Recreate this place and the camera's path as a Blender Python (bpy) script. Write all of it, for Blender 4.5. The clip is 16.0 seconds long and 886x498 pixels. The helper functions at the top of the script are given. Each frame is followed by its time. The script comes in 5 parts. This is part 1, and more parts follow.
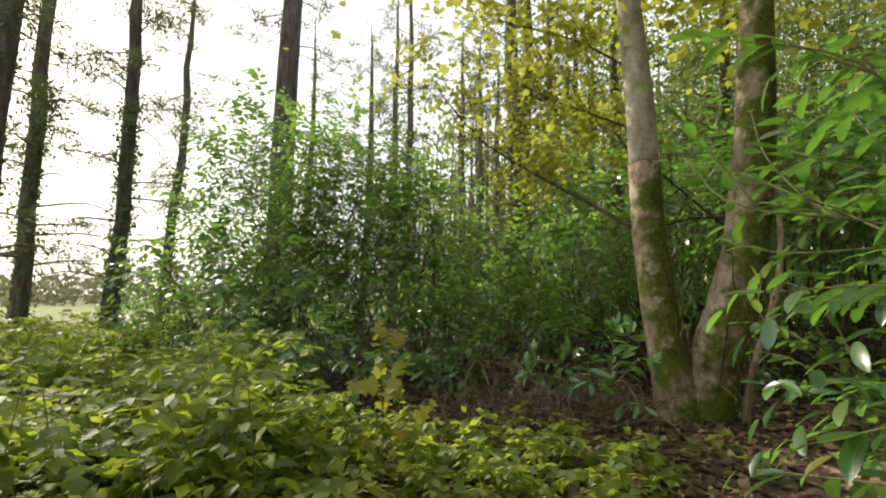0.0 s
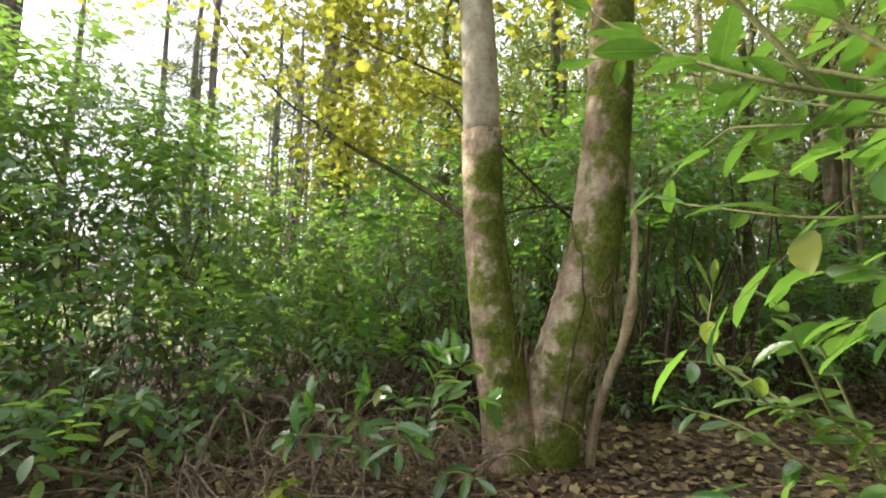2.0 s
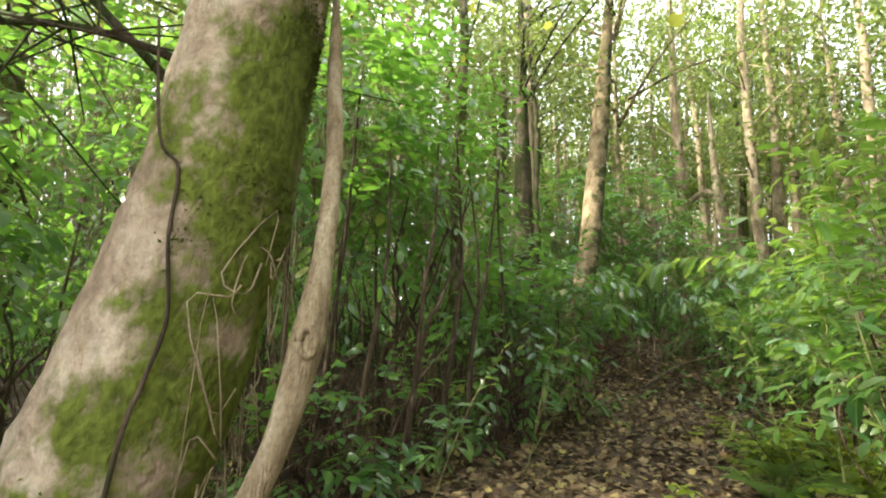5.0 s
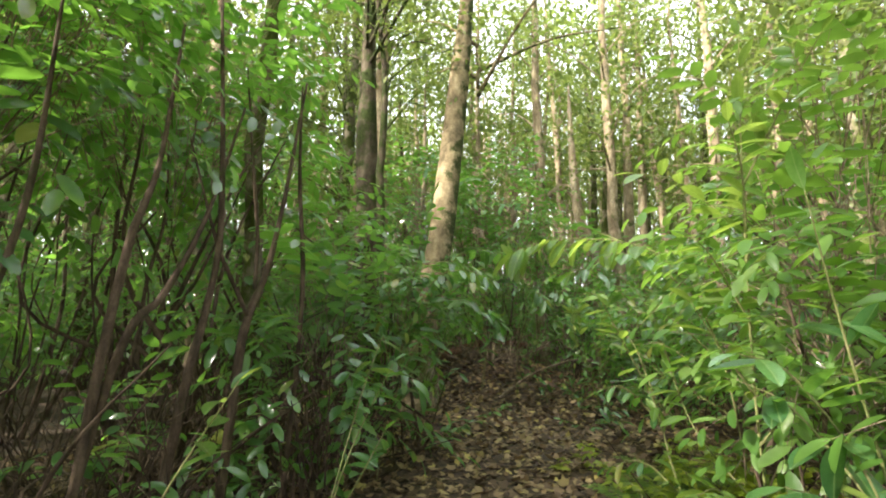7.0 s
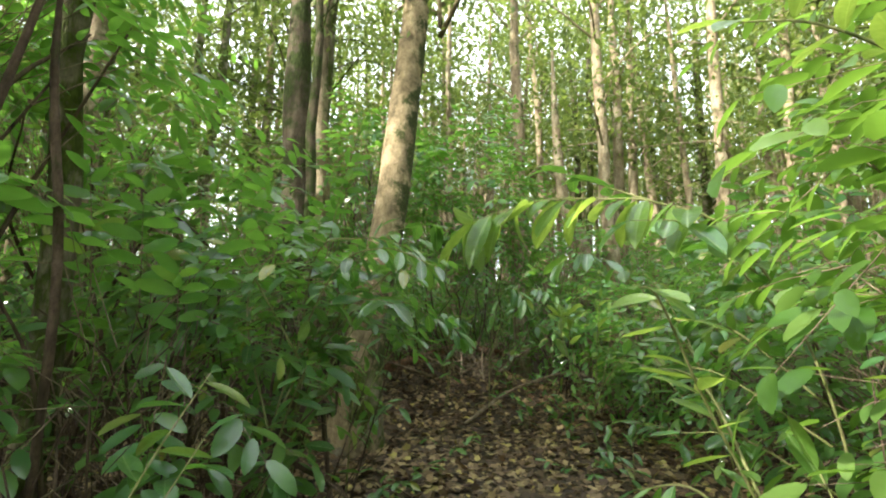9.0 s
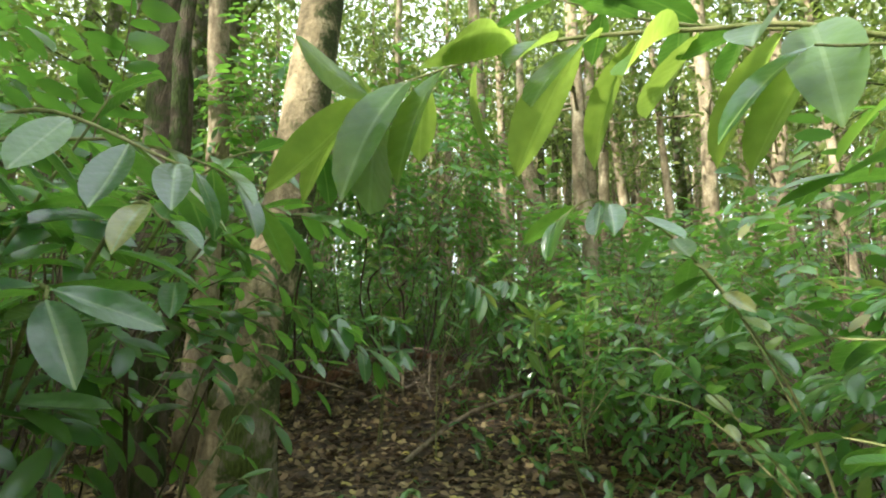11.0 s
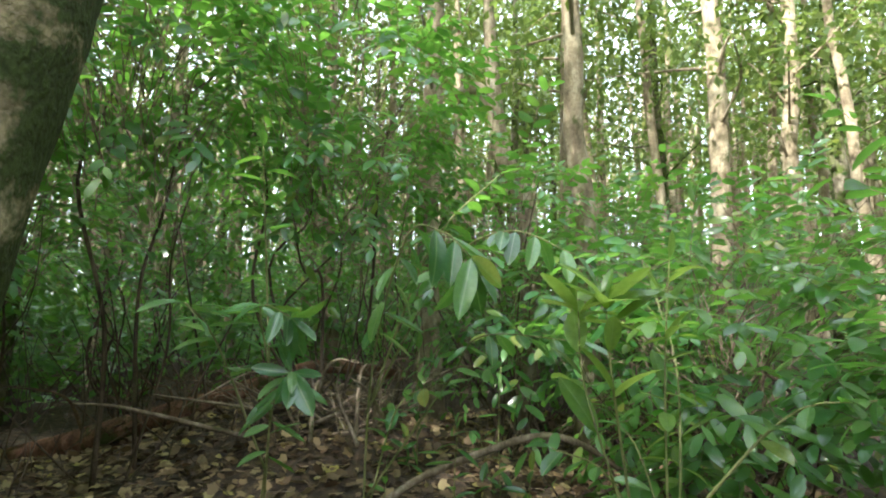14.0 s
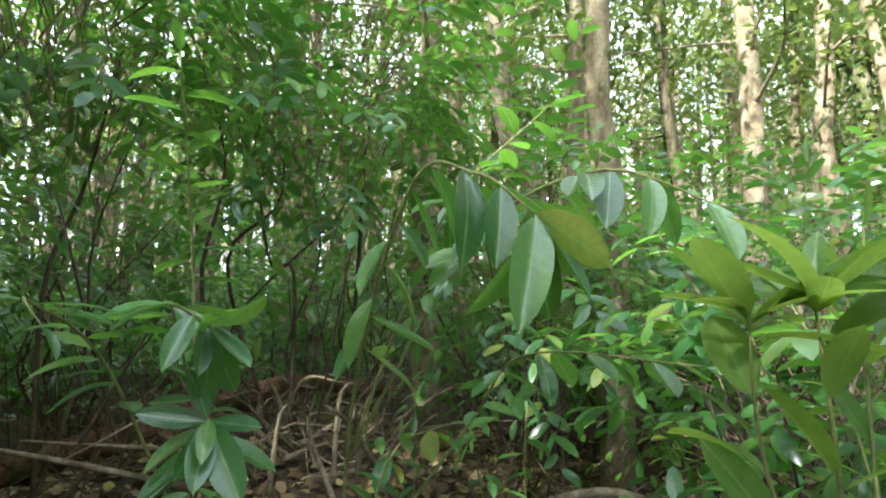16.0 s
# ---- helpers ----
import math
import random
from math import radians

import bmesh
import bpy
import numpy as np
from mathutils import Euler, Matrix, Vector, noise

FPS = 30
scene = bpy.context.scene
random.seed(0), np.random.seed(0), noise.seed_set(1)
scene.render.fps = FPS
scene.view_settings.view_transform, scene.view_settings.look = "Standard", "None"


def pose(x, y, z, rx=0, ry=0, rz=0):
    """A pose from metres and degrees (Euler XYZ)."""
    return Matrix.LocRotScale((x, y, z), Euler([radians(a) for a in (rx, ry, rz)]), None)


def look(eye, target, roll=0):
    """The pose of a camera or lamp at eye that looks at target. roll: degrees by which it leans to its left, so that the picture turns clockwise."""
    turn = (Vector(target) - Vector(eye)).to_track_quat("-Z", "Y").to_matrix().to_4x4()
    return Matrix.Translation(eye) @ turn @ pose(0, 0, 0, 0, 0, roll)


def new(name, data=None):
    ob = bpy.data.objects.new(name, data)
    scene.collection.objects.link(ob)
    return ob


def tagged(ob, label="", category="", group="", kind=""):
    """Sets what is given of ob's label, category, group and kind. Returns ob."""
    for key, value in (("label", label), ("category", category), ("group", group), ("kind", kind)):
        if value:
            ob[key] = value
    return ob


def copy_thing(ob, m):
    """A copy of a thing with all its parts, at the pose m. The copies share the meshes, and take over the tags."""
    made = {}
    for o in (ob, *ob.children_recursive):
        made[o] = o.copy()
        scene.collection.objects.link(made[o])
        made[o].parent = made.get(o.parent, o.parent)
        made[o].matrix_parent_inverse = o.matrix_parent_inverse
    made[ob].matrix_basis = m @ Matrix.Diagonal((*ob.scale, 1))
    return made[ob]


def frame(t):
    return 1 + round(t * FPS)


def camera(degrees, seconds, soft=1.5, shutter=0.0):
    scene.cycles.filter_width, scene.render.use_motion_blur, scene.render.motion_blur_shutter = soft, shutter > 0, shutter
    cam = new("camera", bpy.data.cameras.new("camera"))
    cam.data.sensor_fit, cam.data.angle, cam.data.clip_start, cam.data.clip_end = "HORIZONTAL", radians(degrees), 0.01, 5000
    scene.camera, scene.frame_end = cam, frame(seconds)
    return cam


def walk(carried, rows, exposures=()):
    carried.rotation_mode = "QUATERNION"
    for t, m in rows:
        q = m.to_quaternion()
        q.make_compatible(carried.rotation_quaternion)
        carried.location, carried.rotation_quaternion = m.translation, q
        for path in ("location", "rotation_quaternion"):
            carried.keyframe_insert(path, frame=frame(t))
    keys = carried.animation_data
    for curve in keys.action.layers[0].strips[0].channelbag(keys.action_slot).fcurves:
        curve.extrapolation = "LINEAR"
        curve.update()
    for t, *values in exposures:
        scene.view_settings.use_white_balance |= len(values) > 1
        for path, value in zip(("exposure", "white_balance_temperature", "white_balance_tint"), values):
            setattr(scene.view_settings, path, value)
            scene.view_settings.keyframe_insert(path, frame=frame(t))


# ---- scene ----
cam = camera(82.6, 16.0, soft=2.0)
SIZE = 0.8  # the plan below is drawn at 1.25 times true size and shrunk at the end
METRES, EYE, TILT, LEAN, TURN = 15.5 * SIZE, 1.45 * SIZE, 5.75, -0.88, 0.0
ROWS = [
    (0.0, 0.0, 0.0, 0.0, -0.0, 0.0, 0.0),
    (0.5, 0.0147, 0.036, -0.0022, -3.71, -0.02, -0.35),
    (1.0, 0.0242, 0.0673, -0.007, -7.5, 0.25, -0.98),
    (1.5, 0.0305, 0.1038, -0.0032, -13.04, 0.37, -1.63),
    (2.0, 0.0423, 0.1339, -0.0101, -19.62, 0.78, -2.41),
    (2.5, 0.0597, 0.1696, -0.0137, -25.26, 1.1, -2.81),
    (3.0, 0.0774, 0.2058, -0.0199, -29.69, 1.68, -3.43),
    (3.5, 0.0999, 0.2328, -0.02, -35.48, 1.96, -4.05),
    (4.0, 0.1316, 0.2633, -0.0254, -42.22, 2.6, -4.59),
    (4.5, 0.1553, 0.2793, -0.0251, -47.92, 3.27, -4.98),
    (5.0, 0.1833, 0.2994, -0.0245, -53.91, 3.92, -5.4),
    (7.5, 0.3556, 0.3371, -0.0285, -70.38, 5.7, -5.6),
    (8.0, 0.3902, 0.3404, -0.0272, -70.69, 5.63, -5.46),
    (10.5, 0.5442, 0.3798, -0.0248, -74.78, 5.73, -5.91),
    (11.0, 0.5751, 0.3796, -0.025, -76.28, 5.81, -5.68),
    (11.5, 0.5981, 0.3818, -0.0268, -77.28, 6.06, -5.83),
    (12.0, 0.6286, 0.3925, -0.0267, -78.85, 5.98, -6.0),
    (12.5, 0.6559, 0.403, -0.0272, -80.24, 6.23, -5.89),
    (13.0, 0.6898, 0.4064, -0.0286, -80.79, 6.1, -5.9),
    (13.5, 0.7153, 0.4125, -0.0329, -81.61, 6.54, -6.23),
    (14.0, 0.7321, 0.4164, -0.0339, -83.1, 6.63, -6.38),
    (14.5, 0.7565, 0.4227, -0.0366, -83.68, 6.68, -6.43),
    (15.0, 0.7754, 0.4278, -0.0361, -83.45, 6.42, -6.37),
    (15.5, 0.79, 0.4346, -0.036, -83.33, 6.79, -6.53),
    (16.0, 0.7974, 0.4318, -0.0352, -84.45, 7.19, -6.47),
]

EXPOSURE = [(0.0, 0.72, 6900, 8), (1.0, 1.06, 6800, 9), (2.5, 1.7, 6600, 11), (5.0, 2.2, 6700, 9), (8.0, 2.27, 6600, 6), (11.0, 2.18, 6300, 1), (13.0, 2.4, 6000, 4), (16.0, 2.52, 5800, 3)]
walk(cam, [(t, pose(0, 0, EYE, TILT, LEAN, TURN) @ pose(METRES * x, METRES * y, METRES * z, 90 + pitch, roll, yaw)) for t, x, y, z, yaw, pitch, roll in ROWS], EXPOSURE)

# ---- daylight: bright thin cloud, a soft low sun over the open field ----
SUN_AZ, SUN_EL = radians(-48), radians(34)  # azimuth from +y towards +x
world = bpy.data.worlds.new("sky")
scene.world = world
world.use_nodes = True
wn = world.node_tree.nodes
sky = wn.new("ShaderNodeTexSky")
sky.sky_type = "NISHITA"
sky.sun_disc = False
sky.sun_elevation, sky.sun_rotation = SUN_EL, SUN_AZ
sky.air_density, sky.dust_density, sky.ozone_density = 1.0, 4.0, 1.0
veil = wn.new("ShaderNodeMixRGB")
veil.inputs["Fac"].default_value = 0.65
veil.inputs["Color2"].default_value = (9.0, 9.2, 9.6, 1)
world.node_tree.links.new(sky.outputs["Color"], veil.inputs["Color1"])
world.node_tree.links.new(veil.outputs["Color"], wn["Background"].inputs["Color"])
wn["Background"].inputs["Strength"].default_value = 0.115

sun_data = bpy.data.lights.new("sun", "SUN")
sun_data.energy, sun_data.angle, sun_data.color = 4.2, radians(2), (1.0, 0.93, 0.8)
sun = new("sun", sun_data)
sun_dir = Vector((math.sin(SUN_AZ) * math.cos(SUN_EL), math.cos(SUN_AZ) * math.cos(SUN_EL), math.sin(SUN_EL)))
sun.matrix_basis = look((0, 0, 30), Vector((0, 0, 30)) - sun_dir)


# ---- materials ----
def node_mat(name):
    m = bpy.data.materials.new(name)
    m.use_nodes = True
    return m, m.node_tree.nodes, m.node_tree.links, m.node_tree.nodes["Principled BSDF"]


def ramp(nodes, stops):
    r = nodes.new("ShaderNodeValToRGB")
    e = r.color_ramp.elements
    while len(e) < len(stops):
        e.new(0.5)
    for el, (p, c) in zip(e, stops):
        el.position, el.color = p, (*c, 1)
    return r


def leaf_mat(name, stops, glow, through_fac=0.35, rough=0.38, own=False, coat=0.0):
    """A leaf: glossy skin with veins, lit through from behind. own: colour varies by object, else by leaf of a joined mesh."""
    m, n, l, p = node_mat(name)
    if own:
        rnd = n.new("ShaderNodeObjectInfo").outputs["Random"]
    else:
        rnd = n.new("ShaderNodeNewGeometry").outputs["Random Per Island"]
    r = ramp(n, stops)
    l.new(rnd, r.inputs["Fac"])
    tc = n.new("ShaderNodeTexCoord")
    spot = n.new("ShaderNodeTexNoise")
    spot.inputs["Scale"].default_value, spot.inputs["Detail"].default_value = 9.0, 3.0
    l.new(tc.outputs["Object"], spot.inputs["Vector"])
    mix = n.new("ShaderNodeMixRGB")
    mix.blend_type = "MULTIPLY"
    mix.inputs["Fac"].default_value = 0.55
    tone = ramp(n, [(0.3, (0.62, 0.68, 0.55)), (0.7, (1.15, 1.1, 1.0))])
    l.new(spot.outputs["Fac"], tone.inputs["Fac"])
    l.new(r.outputs["Color"], mix.inputs["Color1"])
    l.new(tone.outputs["Color"], mix.inputs["Color2"])
    l.new(mix.outputs["Color"], p.inputs["Base Color"])
    p.inputs["Roughness"].default_value = rough
    p.inputs["Specular IOR Level"].default_value = 0.5
    bump = n.new("ShaderNodeBump")
    bump.inputs["Strength"].default_value, bump.inputs["Distance"].default_value = 0.25, 0.01
    l.new(spot.outputs["Fac"], bump.inputs["Height"])
    l.new(bump.outputs["Normal"], p.inputs["Normal"])
    if own:
        sep = n.new("ShaderNodeSeparateXYZ")
        l.new(tc.outputs["Object"], sep.inputs["Vector"])

        def calc(op, a, b=None, c=None):
            k = n.new("ShaderNodeMath")
            k.operation = op
            for i, val in enumerate((a, b, c)):
                if val is None:
                    continue
                if isinstance(val, (int, float)):
                    k.inputs[i].default_value = val
                else:
                    l.new(val, k.inputs[i])
            return k.outputs["Value"]
        across = calc("ABSOLUTE", sep.outputs["X"])
        rib = calc("GREATER_THAN", 0.011, across)
        slope = calc("MULTIPLY_ADD", across, -0.9, sep.outputs["Y"])
        vein = calc("POWER", calc("ABSOLUTE", calc("SINE", calc("MULTIPLY", slope, 34.0))), 0.35)
        pale = n.new("ShaderNodeMixRGB")
        l.new(calc("MULTIPLY_ADD", rib, 0.75, calc("MULTIPLY", calc("SUBTRACT", 1.0, vein), 0.05)), pale.inputs["Fac"])
        pale.use_clamp = True
        l.new(mix.outputs["Color"], pale.inputs["Color1"])
        pale.inputs["Color2"].default_value = (0.22, 0.32, 0.12, 1)
        l.new(pale.outputs["Color"], p.inputs["Base Color"])
        relief = n.new("ShaderNodeBump")
        relief.inputs["Strength"].default_value, relief.inputs["Distance"].default_value = 0.07, 0.012
        l.new(vein, relief.inputs["Height"])
        l.new(bump.outputs["Normal"], relief.inputs["Normal"])
        l.new(relief.outputs["Normal"], p.inputs["Normal"])
    p.inputs["Coat Weight"].default_value = coat
    p.inputs["Coat Roughness"].default_value = 0.2
    tr = n.new("ShaderNodeBsdfTranslucent")
    mg = n.new("ShaderNodeMixRGB")
    mg.blend_type = "MULTIPLY"
    mg.inputs["Fac"].default_value = 0.35
    mg.inputs["Color1"].default_value = (*glow, 1)
    l.new(tone.outputs["Color"], mg.inputs["Color2"])
    l.new(mg.outputs["Color"], tr.inputs["Color"])
    ms = n.new("ShaderNodeMixShader")
    ms.inputs["Fac"].default_value = through_fac
    l.new(p.outputs["BSDF"], ms.inputs[1])
    l.new(tr.outputs["BSDF"], ms.inputs[2])
    l.new(ms.outputs["Shader"], n["Material Output"].inputs["Surface"])
    return m


def bark_mat(name, low, mid, high, moss=None, moss_at=0.55, scale=6.0, stretch=0.25, bump=0.5, rough=0.9, moss_scale=3.0, side=None):
    m, n, l, p = node_mat(name)
    tc = n.new("ShaderNodeTexCoord")
    mp = n.new("ShaderNodeMapping")
    mp.inputs["Scale"].default_value = (1, 1, stretch)
    l.new(tc.outputs["Object"], mp.inputs["Vector"])
    big = n.new("ShaderNodeTexNoise")
    big.inputs["Scale"].default_value, big.inputs["Detail"].default_value, big.inputs["Roughness"].default_value = scale, 6.0, 0.65
    l.new(mp.outputs["Vector"], big.inputs["Vector"])
    r = ramp(n, [(0.32, low), (0.5, mid), (0.68, high)])
    l.new(big.outputs["Fac"], r.inputs["Fac"])
    fine = n.new("ShaderNodeTexNoise")
    fine.inputs["Scale"].default_value, fine.inputs["Detail"].default_value = scale * 9, 4.0
    l.new(mp.outputs["Vector"], fine.inputs["Vector"])
    # small dark and pale flecks over the broad tone
    fleck = n.new("ShaderNodeTexNoise")
    fleck.inputs["Scale"].default_value, fleck.inputs["Detail"].default_value, fleck.inputs["Roughness"].default_value = scale * 4, 5.0, 0.7
    l.new(tc.outputs["Object"], fleck.inputs["Vector"])
    shade = ramp(n, [(0.3, (0.5, 0.47, 0.45)), (0.5, (0.98, 0.98, 0.98)), (0.72, (1.25, 1.25, 1.22))])
    l.new(fleck.outputs["Fac"], shade.inputs["Fac"])
    worn = n.new("ShaderNodeMixRGB")
    worn.blend_type = "MULTIPLY"
    worn.inputs["Fac"].default_value = 0.65
    l.new(r.outputs["Color"], worn.inputs["Color1"])
    l.new(shade.outputs["Color"], worn.inputs["Color2"])
    col = worn.outputs["Color"]
    if moss:
        patch = n.new("ShaderNodeTexNoise")
        patch.inputs["Scale"].default_value, patch.inputs["Detail"].default_value, patch.inputs["Roughness"].default_value = moss_scale, 7.0, 0.6
        l.new(tc.outputs["Object"], patch.inputs["Vector"])
        edge = ramp(n, [(moss_at - 0.05, (0, 0, 0)), (moss_at + 0.06, (1, 1, 1))])
        grow = n.new("ShaderNodeMath")
        grow.operation = "MULTIPLY_ADD"
        grow.inputs[1].default_value = 0.22
        l.new(fine.outputs["Fac"], grow.inputs[0])
        l.new(patch.outputs["Fac"], grow.inputs[2])
        shift = n.new("ShaderNodeMath")
        shift.operation = "SUBTRACT"
        shift.inputs[1].default_value = 0.11
        l.new(grow.outputs["Value"], shift.inputs[0])
        cover = shift.outputs["Value"]
        if side:
            # moss keeps to the damp side of the stem
            geo = n.new("ShaderNodeNewGeometry")
            dot = n.new("ShaderNodeVectorMath")
            dot.operation = "DOT_PRODUCT"
            dot.inputs[1].default_value = side
            l.new(geo.outputs["Normal"], dot.inputs[0])
            plus = n.new("ShaderNodeMath")
            plus.operation = "ADD"
            l.new(cover, plus.inputs[0])
            l.new(dot.outputs["Value"], plus.inputs[1])
            cover = plus.outputs["Value"]
        l.new(cover, edge.inputs["Fac"])
        green = ramp(n, [(0.35, tuple(c * 0.45 for c in moss)), (0.7, moss)])
        l.new(fine.outputs["Fac"], green.inputs["Fac"])
        mx = n.new("ShaderNodeMixRGB")
        l.new(edge.outputs["Color"], mx.inputs["Fac"])
        l.new(col, mx.inputs["Color1"])
        l.new(green.outputs["Color"], mx.inputs["Color2"])
        col = mx.outputs["Color"]
    l.new(col, p.inputs["Base Color"])
    p.inputs["Roughness"].default_value = rough
    p.inputs["Specular IOR Level"].default_value = 0.2
    add = n.new("ShaderNodeMath")
    add.operation = "ADD"
    l.new(big.outputs["Fac"], add.inputs[0])
    l.new(fine.outputs["Fac"], add.inputs[1])
    b = n.new("ShaderNodeBump")
    b.inputs["Strength"].default_value, b.inputs["Distance"].default_value = bump, 0.03
    l.new(add.outputs["Value"], b.inputs["Height"])
    l.new(b.outputs["Normal"], p.inputs["Normal"])
    return m


GREENS = [(0.0, (0.024, 0.074, 0.03)), (0.3, (0.048, 0.136, 0.05)), (0.65, (0.078, 0.185, 0.058)), (0.92, (0.13, 0.235, 0.064)), (1.0, (0.28, 0.25, 0.06))]
LIGHT_GREENS = [(0.0, (0.05, 0.12, 0.025)), (0.5, (0.085, 0.18, 0.04)), (1.0, (0.16, 0.26, 0.07))]
YELLOWS = [(0.0, (0.16, 0.2, 0.02)), (0.5, (0.3, 0.28, 0.03)), (1.0, (0.42, 0.34, 0.05))]
M_LAUREL = leaf_mat("laurel_leaf", GREENS, (0.24, 0.5, 0.065), 0.45, rough=0.32, coat=1.0)
# lit copy of the laurel leaf, its glow raised for the backlit thicket
M_LAUREL_SUN = leaf_mat("laurel_leaf_sunlit", GREENS, (0.29, 0.5, 0.08), 0.52, coat=0.5)
M_LAUREL_NEAR = leaf_mat("laurel_leaf_near", GREENS, (0.2, 0.42, 0.05), own=True, rough=0.32, coat=1.0)
M_LAUREL_PALE = leaf_mat("laurel_leaf_pale", LIGHT_GREENS, (0.4, 0.55, 0.09), 0.48, own=True, rough=0.36, coat=0.3)
M_LAUREL_LIGHT = leaf_mat("laurel_leaf_light", LIGHT_GREENS, (0.3, 0.52, 0.07), 0.45)
M_MAPLE = leaf_mat("sycamore_leaf", YELLOWS, (0.52, 0.55, 0.09), 0.5, 0.55)
M_MAPLE_OWN = leaf_mat("sycamore_leaf_near", YELLOWS, (0.52, 0.55, 0.09), 0.45, 0.5, own=True)
M_BRAMBLE = leaf_mat("bramble_leaf", [(0.0, (0.055, 0.1, 0.018)), (0.5, (0.12, 0.19, 0.03)), (1.0, (0.27, 0.3, 0.04))], (0.5, 0.6, 0.07), 0.48, 0.5)
M_CANOPY = leaf_mat("canopy_leaf", [(0.0, (0.034, 0.06, 0.02)), (0.6, (0.078, 0.125, 0.038)), (1.0, (0.18, 0.185, 0.055))], (0.3, 0.4, 0.085), 0.42, 0.55)
M_NEEDLE = leaf_mat("pine_needles", [(0.0, (0.03, 0.055, 0.02)), (1.0, (0.07, 0.1, 0.035))], (0.15, 0.2, 0.05), 0.25, 0.6)
M_IVY = leaf_mat("ivy_leaf", [(0.0, (0.02, 0.05, 0.012)), (0.7, (0.05, 0.1, 0.02)), (1.0, (0.15, 0.17, 0.03))], (0.2, 0.3, 0.04), 0.25, 0.4)
M_FERN = leaf_mat("fern_frond", [(0.0, (0.06, 0.13, 0.025)), (1.0, (0.12, 0.2, 0.04))], (0.3, 0.45, 0.07), 0.4, 0.55)
M_LITTER = leaf_mat("dead_leaf", [(0.0, (0.045, 0.028, 0.017)), (0.35, (0.12, 0.074, 0.042)), (0.7, (0.23, 0.155, 0.088)), (0.93, (0.36, 0.27, 0.15)), (1.0, (0.42, 0.34, 0.1))], (0.2, 0.12, 0.05), 0.1, 0.75)
M_SYC = bark_mat("sycamore_bark", (0.15, 0.11, 0.075), (0.37, 0.275, 0.2), (0.58, 0.49, 0.38), (0.15, 0.18, 0.03), 0.49, 3.2, 0.7, 0.7, moss_scale=2.6, side=(0.07, -0.07, -0.08))
M_SYC_TOP = bark_mat("sycamore_bark_pale", (0.26, 0.22, 0.17), (0.42, 0.36, 0.29), (0.55, 0.5, 0.43), None, 0.5, 4.0, 0.5, 0.3)
# pine greys are lifted to include the sky's glare round the trunks
M_PINE = bark_mat("pine_bark", (0.06, 0.05, 0.044), (0.13, 0.112, 0.1), (0.22, 0.195, 0.175), None, 0.5, 9.0, 0.18, 1.0)
M_PALE = bark_mat("pale_bark", (0.13, 0.095, 0.065), (0.27, 0.215, 0.145), (0.42, 0.36, 0.26), (0.1, 0.12, 0.04), 0.6, 5.0, 0.45, 0.5, moss_scale=3.6, side=(0.04, -0.05, 0))
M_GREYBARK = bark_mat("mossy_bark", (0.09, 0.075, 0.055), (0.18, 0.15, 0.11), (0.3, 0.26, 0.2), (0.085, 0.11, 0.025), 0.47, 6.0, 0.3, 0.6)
M_STEM = bark_mat("shrub_stem", (0.028, 0.02, 0.015), (0.075, 0.052, 0.037), (0.14, 0.1, 0.075), (0.05, 0.06, 0.02), 0.62, 12.0, 0.3, 0.3)
M_BRUSH = bark_mat("dry_stalks", (0.045, 0.028, 0.019), (0.11, 0.068, 0.045), (0.19, 0.125, 0.085), None, 0.5, 14.0, 0.3, 0.3)
M_STAINED = bark_mat("stained_pale_bark", (0.1, 0.08, 0.05), (0.24, 0.185, 0.115), (0.38, 0.31, 0.2), (0.06, 0.075, 0.024), 0.56, 5.0, 0.7, 0.6, moss_scale=3.2, side=(0.09, -0.13, 0))
M_DARKBARK = bark_mat("dark_mossy_bark", (0.035, 0.028, 0.02), (0.09, 0.07, 0.05), (0.17, 0.14, 0.105), (0.05, 0.07, 0.018), 0.5, 6.0, 0.3, 0.8)
M_TWIG = bark_mat("twig_bark", (0.08, 0.058, 0.042), (0.19, 0.14, 0.1), (0.33, 0.26, 0.2), (0.06, 0.075, 0.02), 0.62, 12.0, 0.3, 0.3)
M_STEMGREEN = bark_mat("green_stem", (0.11, 0.13, 0.04), (0.19, 0.2, 0.08), (0.26, 0.24, 0.12), None, 0.5, 12.0, 0.3, 0.2, 0.6)
M_ROT = bark_mat("rotten_bark", (0.06, 0.032, 0.022), (0.16, 0.08, 0.05), (0.27, 0.15, 0.1), (0.06, 0.08, 0.02), 0.6, 8.0, 0.6, 0.9)
M_LIANA = bark_mat("liana_bark", (0.17, 0.12, 0.07), (0.33, 0.25, 0.16), (0.48, 0.4, 0.28), None, 0.5, 14.0, 0.2, 0.7)
M_MOSS = bark_mat("moss", (0.06, 0.085, 0.012), (0.12, 0.155, 0.022), (0.2, 0.22, 0.04), None, 0.5, 30.0, 1.0, 1.0, 1.0)


# ---- geometry helpers ----
def mesh_from(name, v, faces_flat, counts, material, smooth=True):
    me = bpy.data.meshes.new(name)
    v = np.asarray(v, dtype=np.float32)
    counts = np.asarray(counts, dtype=np.int32)
    flat = np.asarray(faces_flat, dtype=np.int32)
    me.vertices.add(len(v))
    me.vertices.foreach_set("co", v.ravel())
    me.loops.add(len(flat))
    me.loops.foreach_set("vertex_index", flat)
    me.polygons.add(len(counts))
    me.polygons.foreach_set("loop_start", np.concatenate(([0], np.cumsum(counts)[:-1])).astype(np.int32))
    if smooth:
        me.polygons.foreach_set("use_smooth", np.ones(len(counts), dtype=bool))
    me.update(calc_edges=True)
    me.materials.append(material)
    return me


